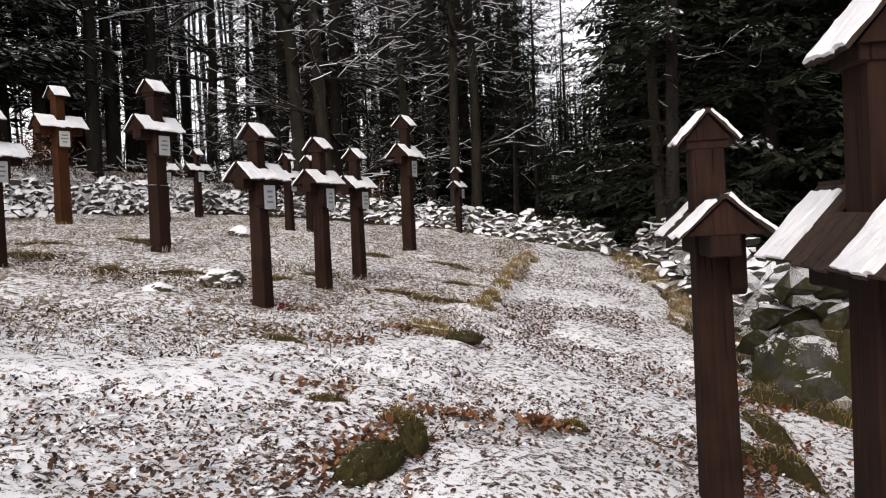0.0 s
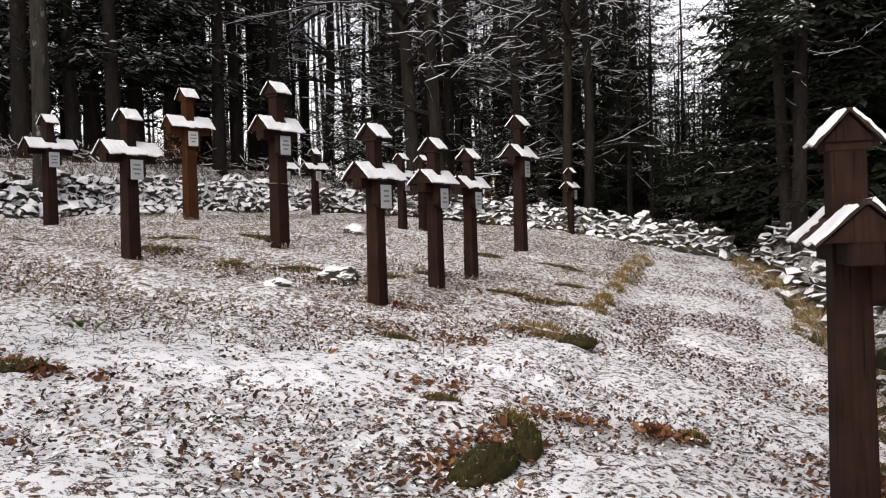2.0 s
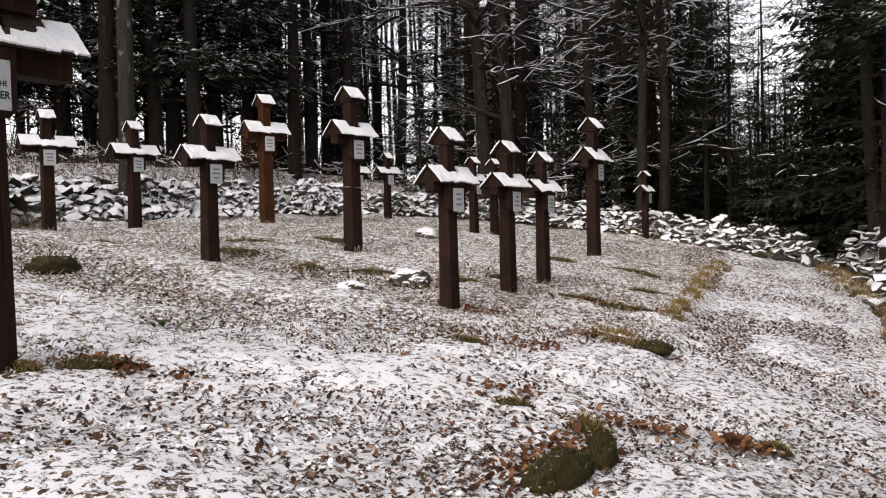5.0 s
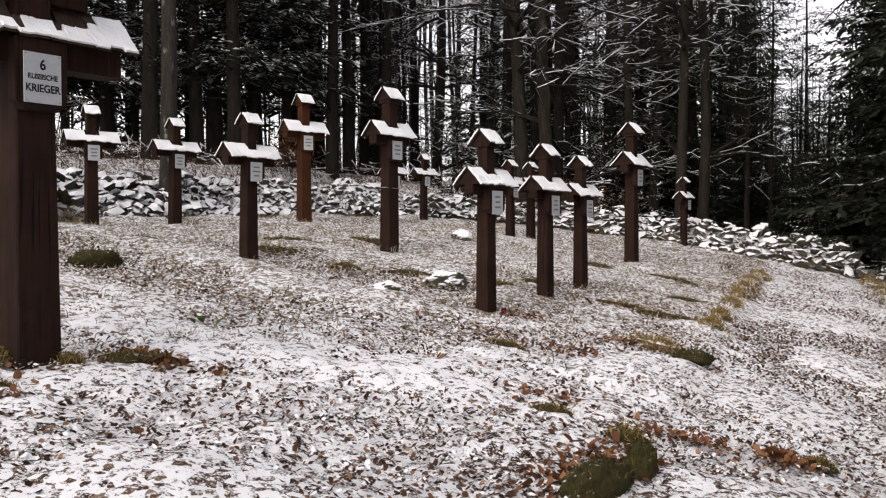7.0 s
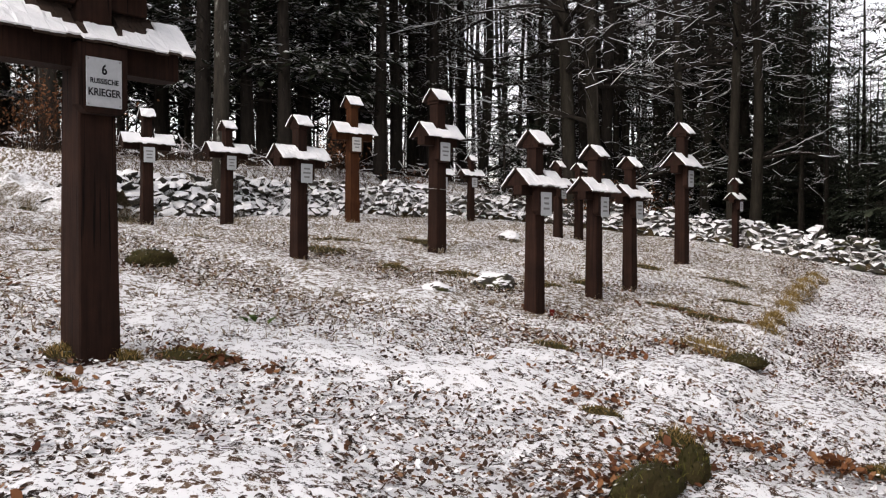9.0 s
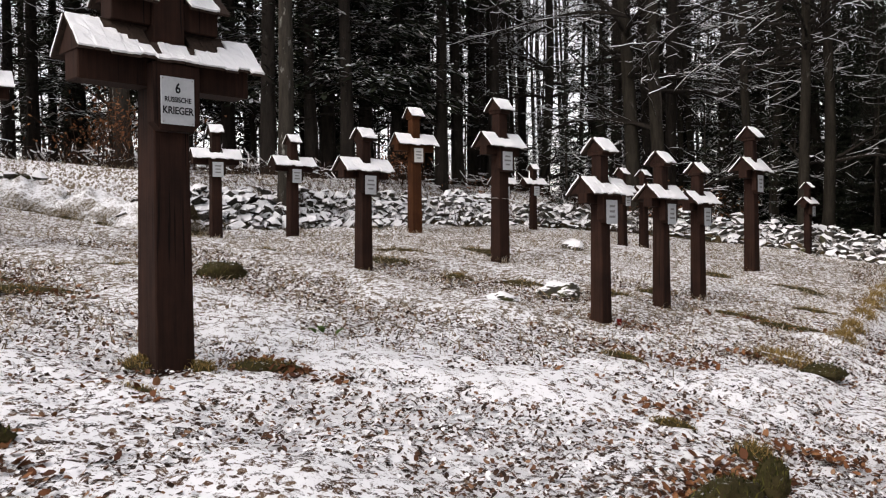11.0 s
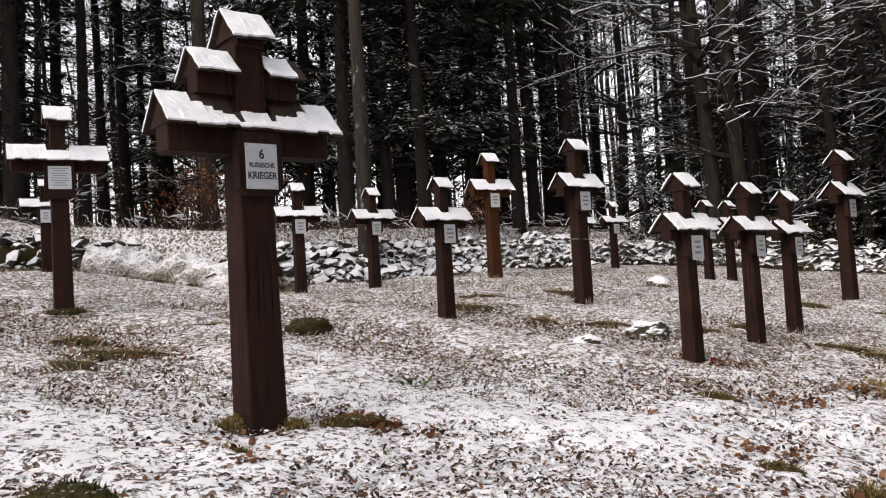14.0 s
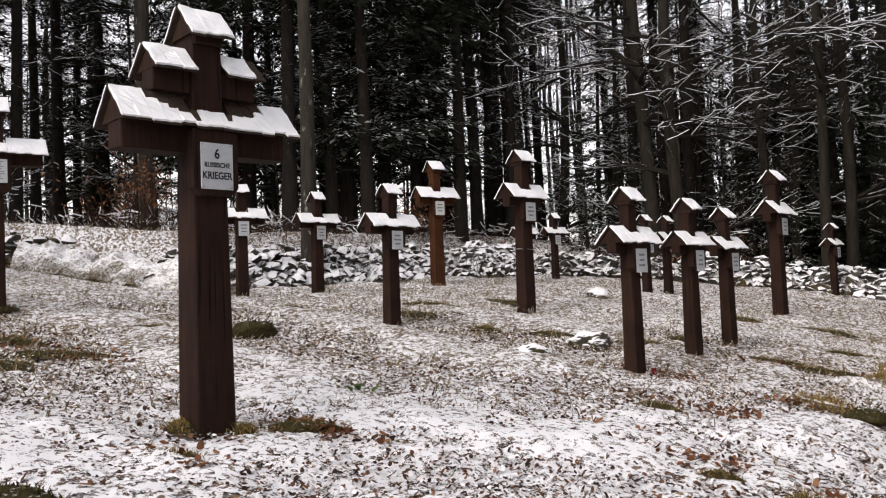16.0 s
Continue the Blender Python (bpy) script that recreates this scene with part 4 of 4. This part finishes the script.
# ---- trees ----
def fir_parts(h, r, low, trunk_r, seed, sparse=1.0, dead=0, white_share=0.15):
    g = np.random.default_rng(seed)
    tv, tf = [], []
    pts = [np.array((0.05 * math.sin(z * 0.3), 0.05 * math.cos(z * 0.23), z)) for z in np.linspace(-0.4, h, 10)]
    tube(tv, tf, pts, [trunk_r * (1.25 if i == 0 else 1) * (1 - 0.92 * i / 9) for i in range(10)], 9)
    dv, df = [], []
    for _ in range(dead):
        z = g.uniform(1.5, max(2.0, low))
        a, L = g.uniform(0, 6.28), g.uniform(0.5, 1.6)
        p0 = np.array((0, 0, z))
        d = np.array((math.cos(a), math.sin(a), g.uniform(-0.25, 0.15)))
        tube(dv, df, [p0, p0 + d * L * 0.5, p0 + d * L + (0, 0, -0.1 * L)], [0.014, 0.009, 0.003], 3)
    # every bough: an axis with side twigs in one drooping plane, each twig a row of small needle clumps
    P, D, S, F = [], [], [], []
    z = low
    while z < h - 0.2:
        t = (z - low) / (h - low)
        reach = r * (1 - t) ** 0.75 + 0.15
        for _ in range(int(g.integers(5, 8) * sparse) or 1):
            a, L = g.uniform(0, 6.28), reach * g.uniform(0.5, 1.15)
            rise = g.uniform(-0.38, 0.0) if t < 0.7 else g.uniform(0.0, 0.5)
            zz = z + g.uniform(-0.15, 0.15)
            m = max(4, int(L / 0.17))
            u = np.repeat(np.linspace(0.12, 1.0, m), 2)
            sgn = np.tile((-1.0, 1.0), m)
            sag = 0.14 * L * u * u if rise < 0 else 0.0
            axis = np.stack([math.cos(a) * L * u, math.sin(a) * L * u, zz + rise * L * u + sag], -1)
            w = a + sgn * np.radians(g.uniform(32, 68, 2 * m))
            tl = (0.11 + 0.25 * L * (1 - u) ** 0.7 * np.minimum(1, u * 3)) * g.uniform(0.6, 1.2, 2 * m)
            hang = g.uniform(-0.5, -0.02, 2 * m)
            twig = np.stack([np.cos(w), np.sin(w), hang], -1)
            snowy = 1.0 if g.uniform() < white_share * (1.8 if t < 0.35 else 0.8) else 0.0
            for k in (0.0, 0.33, 0.66):
                turn_ = g.normal(0, 0.5, 2 * m)
                d = np.stack([np.cos(w + turn_), np.sin(w + turn_), hang + g.normal(0, 0.2, 2 * m)], -1)
                P.append(axis + twig * (tl * k)[:, None])
                D.append(d)
                S.append(np.maximum(0.07, tl * g.uniform(0.4, 0.62, 2 * m)))
                F.append(snowy * (g.uniform(0, 1, 2 * m) < 0.62))
        z += 0.26 + 0.16 * g.uniform()
    P, D, S, F = np.concatenate(P), np.concatenate(D), np.concatenate(S)[:, None], np.concatenate(F) > 0

    def clumps(p, d, s, lift, k):
        side = np.stack([-d[:, 1], d[:, 0], g.normal(0, 0.35, len(p))], -1)
        w = s * g.uniform(0.13, 0.24, (len(p), 1)) * k
        mid = p + d * s * 0.5
        v = np.stack([p, mid + side * w, p + d * s * (1.05 if k > 0.9 else 0.85), mid - side * w], 1)
        v[:, :, 2] += lift
        q = np.arange(len(p) * 4).reshape(-1, 4)
        return v.reshape(-1, 3).tolist(), q.tolist()

    green, white = clumps(P, D, S, 0.0, 1.0), clumps(P[F], D[F], S[F], 0.014, 0.8)
    return (tv, tf), (dv, df), green, white


def fir(seed, h, r, low, trunk_r, label, sparse=1.0, dead=0, white_share=0.12):
    root = new("fir_tree")
    tagged(root, label, "fir tree", "firs of the forest")
    t, d, n, s = fir_parts(h, r, low, trunk_r, seed, sparse, dead, white_share)
    part("trunk", mesh_from("trunk", *t, bark_dark, smooth=True), bark_dark, root)
    if d[0]:
        tagged(part("dead_wood", d, bark_dark, root, "thin bare dead twigs"), kind="stuff")
    tagged(part("crown", n, needle_mat, root), kind="stuff")
    tagged(part("snow", s, snow, root, "snow lying on the boughs"), kind="stuff")
    return root


def bare_parts(h, trunk_r, first, seed, spread=1.0, limbs=16, lean=0.0, white=1.0):
    g = np.random.default_rng(seed)
    tv, tf, bv, bf, sv, sf = [], [], [], [], [], []
    wob = g.uniform(0, 6.28, 2)
    trunk = [np.array((lean * z + 0.10 * math.sin(z * 0.45 + wob[0]), 0.10 * math.sin(z * 0.5 + wob[1]), z)) for z in np.linspace(-0.4, h, 14)]
    rad = [trunk_r * (1.25 if i == 0 else 1) * (1 - 0.9 * i / 13) for i in range(14)]
    tube(tv, tf, trunk, rad, 9)

    def grow(p, d, L, rr, level):
        m = (7, 5, 4, 2)[level]
        pts, q, dd = [p], p, d / np.linalg.norm(d)
        bend = g.normal(0, 0.07, 3) + np.array((0, 0, -0.035 if level == 0 else 0.03))
        for i in range(m):
            dd = dd + bend + g.normal(0, 0.10 if level < 2 else 0.14, 3)
            dd /= np.linalg.norm(dd)
            q = q + dd * L / m
            pts.append(q)
        radii = [max(0.0028, rr * (1 - 0.85 * i / m)) for i in range(m + 1)]
        tube(bv, bf, pts, radii, 5 if level == 0 else 3)
        lined = g.uniform() < (0.95, 0.75, 0.42, 0.12)[level] * white
        for i in range(m):
            e = pts[i + 1] - pts[i]
            if lined and abs(e[2]) < 0.75 * np.linalg.norm(e) and g.uniform() < 0.93:
                side = np.array((-e[1], e[0], 0))
                side = side / (np.linalg.norm(side) + 1e-6)
                w0, w1 = radii[i] * 0.7 + 0.002, radii[i + 1] * 0.7 + 0.002
                lift0, lift1 = np.array((0, 0, radii[i] * 0.5)), np.array((0, 0, radii[i + 1] * 0.5))
                peak = np.array((0, 0, 0.010))
                b = len(sv)
                sv.extend([pts[i] - side * w0 + lift0, pts[i] + lift0 + peak, pts[i] + side * w0 + lift0, pts[i + 1] - side * w1 + lift1, pts[i + 1] + lift1 + peak, pts[i + 1] + side * w1 + lift1])
                sf.extend([(b, b + 3, b + 4, b + 1), (b + 1, b + 4, b + 5, b + 2)])
        if level < 3:
            for _ in range((7, 5, 3)[level]):
                k = int(g.integers(1, m + 1))
                base = pts[k]
                axis = pts[k] - pts[k - 1]
                axis = axis / np.linalg.norm(axis)
                nd = axis * 0.9 + g.normal(0, 0.5, 3)
                nd[2] = nd[2] * 0.6 + 0.05
                grow(base, nd, L * g.uniform(0.32, 0.62), max(0.0035, radii[k] * 0.6), level + 1)

    for _ in range(limbs):
        i = int(g.integers(max(1, int(first / h * 13)), 13))
        a = g.uniform(0, 6.28)
        up = g.uniform(-0.05, 0.55)
        L = spread * g.uniform(0.5, 1.0) * (3.4 if i < 9 else 2.0)
        f = g.uniform(0, 1)
        base = trunk[i] * (1 - f) + trunk[i - 1] * f
        grow(base, np.array((math.cos(a), math.sin(a), up)), L, rad[i] * 0.38 + 0.008, 0)
    return (tv, tf), (bv, bf), (sv, sf)


def bare_tree(seed, h, trunk_r, first, label, spread=1.0, limbs=16, bark=None, lean=0.0, white=1.0):
    root = new("bare_tree")
    tagged(root, label, "bare tree", "leafless trees of the forest")
    t, b, s = bare_parts(h, trunk_r, first, seed, spread, limbs, lean, white)
    bk = bark or bark_grey
    part("trunk", mesh_from("trunk", *t, bk, smooth=True), bk, root)
    tagged(part("crown", b, bark_dark, root), kind="stuff")
    tagged(part("snow", s, snow, root, "thin snow lines along the branches"), kind="stuff")
    return root


def spot(bearing, dist):
    """A place by its bearing to the left of due north and its distance from the clearing's near corner."""
    return -math.sin(radians(bearing)) * dist, math.cos(radians(bearing)) * dist


rt = random.Random(77)
kinds = {
    "full": fir(31, 15, 3.0, 0.5, 0.20, "dense dark fir with boughs down to the ground", 1.15, white_share=0.02),
    "full2": fir(32, 17, 3.3, 0.9, 0.22, "tall dark fir with drooping boughs", 1.15, white_share=0.03),
    "high": fir(33, 21, 2.6, 5.2, 0.16, "tall fir with a bare dark lower trunk", 0.9, dead=60, white_share=0.06),
    "high2": fir(34, 23, 2.4, 7.6, 0.15, "slender fir with a long bare trunk", 0.8, dead=80, white_share=0.05),
    "mid": fir(35, 18, 3.0, 2.2, 0.20, "fir with snow-laden lower boughs", 1.0, dead=20, white_share=0.42),
    "small": fir(36, 5.0, 1.4, 0.25, 0.06, "young fir dusted with snow", 0.9, white_share=0.45),
    "slim": fir(38, 20, 2.0, 1.2, 0.2, "slim dark fir rising against the sky", 1.1, white_share=0.02),
    "spire": fir(37, 9.2, 1.7, 0.4, 0.11, "slim pointed fir standing against the sky", 1.2, white_share=0.02),
    "beech": bare_tree(41, 17, 0.18, 2.6, "leafless beech with snow-lined spreading branches", 1.55, 22),
    "beech2": bare_tree(42, 18, 0.165, 2.8, "tall leafless beech with snowy twigs", 1.35, 20),
    "beech3": bare_tree(46, 18, 0.15, 3.0, "leafless grey beech with dark bare twigs", 0.9, 20, white=0.3),
    "pole": bare_tree(43, 13, 0.075, 2.5, "thin leafless young tree", 0.55, 14),
    "pole2": bare_tree(44, 15, 0.095, 3.5, "thin straight leafless tree with fine twigs", 0.6, 14),
    "lichen": bare_tree(45, 19, 0.165, 7.0, "straight grey trunk spotted with pale lichen", 0.9, 10, bark_pale),
}
used = set()


def plant(kind, bearing, dist, scale=1.0, turn=None, tilt=0.0):
    x, y = spot(bearing, dist)
    m = Matrix.Translation((x, y, on_ground(x, y) - 0.05)) @ pose(0, 0, 0, rt.uniform(-1, 1), rt.uniform(-1, 1) + tilt, rt.uniform(0, 360) if turn is None else turn)
    first = kinds[kind]
    ob = first
    if kind in used:
        ob = copy_thing(first, m)
    else:
        used.add(kind)
    ob.matrix_world = m @ Matrix.Diagonal((scale, scale, scale, 1))


# trees that stand out
for row in (("lichen", 36.2, 15.6, 1.0), ("high", 37.2, 18.5, 1.1), ("high2", 27.1, 22, 1.0), ("high2", 26.2, 25, 0.9), ("high", 25.3, 20.5, 1.0), ("high2", 24.3, 22, 1.05), ("high2", 23.1, 24, 0.9),
            ("high2", 21.6, 22, 1.05), ("beech", 12.3, 21.5, 1.15), ("beech2", 10.4, 21.0, 1.15), ("beech", 18.0, 25, 0.9), ("beech3", 0.1, 21.5, 1.0), ("beech3", 1.3, 20.8, 0.95), ("beech3", 3.0, 24, 0.9), ("beech3", 4.6, 23, 0.95), ("full2", -13.4, 25, 1.1), ("full2", -14.2, 21.5, 1.1), ("slim", -2.4, 31, 1.1),
            ("slim", -3.1, 30, 1.05), ("slim", -2.3, 27, 1.0), ("slim", -11.7, 27, 1.0), ("full2", -15.5, 20, 1.1), ("full2", -19.5, 18, 1.0), ("full", -22.5, 19, 1.2), ("slim", -1.3, 33, 1.1), ("slim", 0.6, 29, 1.1), ("spire", -6.1, 38, 1.0), ("full2", -13.2, 28, 1.1), ("slim", -10.6, 30, 1.1), ("full", -13.5, 22, 1.1), ("high", -13.5, 15.5, 0.85), ("lichen", 46.4, 17.5, 1.1), ("high2", 54.3, 19, 0.9),
            ("high2", 53.2, 23, 0.9), ("high", 58.2, 17.5, 1.1), ("high2", 56.0, 21, 1.0), ("mid", 30.5, 21, 1.0), ("mid", 33.2, 20.5, 1.0), ("mid", 27.8, 24.5, 0.9), ("full2", 34.5, 25, 1.0), ("mid", 40.0, 21, 1.0),
            ("mid", 43.5, 24, 1.0), ("high", 32.0, 18.8, 1.0), ("high2", 34.2, 19.4, 1.0), ("high", 28.6, 21.0, 0.9), ("mid", 49.0, 26, 0.9), ("full2", 61, 21, 1.0), ("mid", 65, 18, 1.0),
            ("beech3", -12.6, 17, 0.9), ("small", 16.5, 21.0, 0.8), ("small", 14.0, 22.5, 1.0), ("small", 3.5, 21.5, 0.7), ("small", 7.6, 22.5, 0.9), ("small", 5.6, 25, 1.2), ("small", -6.5, 21.0, 0.55), ("beech", 6.0, 26, 1.0), ("pole", -7.0, 42, 0.6),
            ("full", 4.0, 29, 1.0), ("full", 1.8, 33, 1.1), ("mid", 8.5, 31, 1.0), ("full2", 14.8, 33, 0.85), ("small", -9.0, 24, 1.1)):
    plant(*row)
# dense dark firs on the east side
for i in range(30):
    plant(rt.choice(("full", "full2", "full2", "full", "high")), rt.uniform(-38, -15.5), rt.uniform(18, 32), rt.uniform(0.8, 1.25))
for i in range(40):
    plant(rt.choice(("full", "full", "full2")), rt.uniform(-10.5, -1.0), rt.uniform(23, 42), rt.uniform(0.27, 0.42))
for i in range(16):
    plant(rt.choice(("pole", "pole2", "high2")), rt.uniform(-10.5, -2.0), rt.uniform(22, 40), rt.uniform(0.34, 0.5))
# thin trees with light between them
for i in range(60):
    plant(rt.choice(("pole", "pole2", "pole2", "pole", "high2")), rt.uniform(8, 29), rt.uniform(23, 46), rt.uniform(0.8, 1.3))
for i in range(30):
    plant(rt.choice(("pole", "pole2", "high2", "pole", "beech3")), rt.uniform(36, 64), rt.uniform(19, 42), rt.uniform(0.8, 1.2))
for i in range(14):
    plant(rt.choice(("pole", "pole2", "full", "high2", "beech2")), rt.uniform(-2.2, 9), rt.uniform(28, 44), rt.uniform(0.8, 1.1))
for i in range(8):
    plant(rt.choice(("mid", "slim", "high")), rt.uniform(29, 66), rt.uniform(24, 40), rt.uniform(0.8, 1.2))
# unseen firs close on the east, added to shade the right-hand ground and wall
for i in range(20):
    plant(rt.choice(("full", "full2")), rt.uniform(-88, -42), rt.uniform(9, 15), rt.uniform(0.8, 1.2))
# forest round the rest of the clearing
for i in range(34):
    plant(rt.choice(("full", "mid", "high", "beech2", "high2")), rt.uniform(70, 322), rt.uniform(17, 34), rt.uniform(0.8, 1.2))

# far woods, past counting
g = np.random.default_rng(5)
fv, ff = [], []
for i in range(480):
    b, d = g.uniform(-45, 75), g.uniform(44, 95)
    x, y = spot(b, d)
    z = on_ground(x, y)
    hh, r0 = g.uniform(11, 20), g.uniform(0.05, 0.17)
    if -8.5 < b < -2.8:
        hh = d * g.uniform(0.06, 0.12)
    p = np.array((x, y, z - 0.5))
    tube(fv, ff, [p, p + (g.normal(0, 0.2), g.normal(0, 0.2), hh * 0.5), p + (g.normal(0, 0.5), g.normal(0, 0.5), hh)], [r0, r0 * 0.75, r0 * 0.2], 4)
    for k in range(12):
        q = p + (0, 0, hh * g.uniform(0.15, 0.95))
        e = q + np.array((g.normal(0, 1.1), g.normal(0, 1.1), g.uniform(0.1, 1.4)))
        tube(fv, ff, [q, e], [r0 * 0.3, 0.012], 3)
woods = new("far_woods", mesh_from("far_woods", fv, ff, bark_dark))
tagged(woods, "distant leafless woods of thin dark trunks", "woods", kind="stuff")

# brambles and brush behind the walls
bv, bf, sv, sf = [], [], [], []
for i in range(5200):
    b = g.uniform(-12, 62)
    d = g.uniform(18.6, 25) if b < 20 else g.uniform(0, 6) + np.interp(b, [20, 30, 36, 42, 50, 62], [18.6, 17.0, 15.2, 14.4, 15.6, 15.8])
    x, y = spot(b, d)
    p = np.array((x, y, on_ground(x, y)))
    hh = g.uniform(0.12, 0.6)
    e1 = p + np.array((g.normal(0, 0.10), g.normal(0, 0.10), hh * 0.7))
    e2 = e1 + np.array((g.normal(0, 0.16), g.normal(0, 0.16), hh * g.uniform(-0.3, 0.5)))
    tube(bv, bf, [p, e1, e2], [0.006, 0.0045, 0.002], 3)
    if g.uniform() < 0.5:
        c = len(sv)
        w = np.array((0.006, 0.004, 0.008))
        sv.extend([e1 - w, e1 + w, e2 + w, e2 - w])
        sf.append((c, c + 1, c + 2, c + 3))
brush = new("brush")
tagged(brush, "tangled brown brambles dusted with snow behind the walls", "brush", kind="stuff")
part("twig_mass", (bv, bf), twig_mat, brush)
part("snow", (sv, sf), snow, brush)


# a young beech that keeps its withered leaves
def beech_shrub(bearing, dist, tall, seed):
    gs = np.random.default_rng(seed)
    x, y = spot(bearing, dist)
    z = on_ground(x, y)
    root = new("beech_shrub")
    tagged(root, "young beech shrub with withered rust-brown leaves", "shrub", "shrubs behind the wall")
    vs, fs, lv, lf = [], [], [], []
    for i in range(26):
        p = np.array((x + gs.normal(0, 0.25), y + gs.normal(0, 0.25), z))
        e = p + np.array((gs.normal(0, 0.5), gs.normal(0, 0.5), tall * gs.uniform(0.4, 1.0)))
        m = (p + e) / 2 + gs.normal(0, 0.08, 3)
        tube(vs, fs, [p, m, e], [0.010, 0.007, 0.003], 3)
        for k in range(15):
            t = gs.uniform(0.35, 1.0)
            q = p + (e - p) * t + gs.normal(0, 0.12, 3)
            a = gs.normal(0, 1, 3)
            a = a / np.linalg.norm(a) * gs.uniform(0.025, 0.05)
            b = np.cross(a, gs.normal(0, 1, 3))
            b = b / (np.linalg.norm(b) + 1e-6) * 0.018
            c = len(lv)
            lv.extend([q - a, q + b, q + a, q - b])
            lf.append((c, c + 1, c + 2, c + 3))
    tagged(part("twig_mass", (vs, fs), twig_mat, root), kind="stuff")
    tagged(part("foliage", (lv, lf), rust_mat, root), kind="stuff")


beech_shrub(47.0, 15.6, 1.7, 1)
beech_shrub(48.6, 16.6, 1.4, 2)
beech_shrub(29.0, 19.0, 1.1, 3)
beech_shrub(24.0, 20.0, 1.0, 4)
beech_shrub(9.5, 20.3, 1.6, 5)
beech_shrub(7.8, 21.0, 1.3, 6)
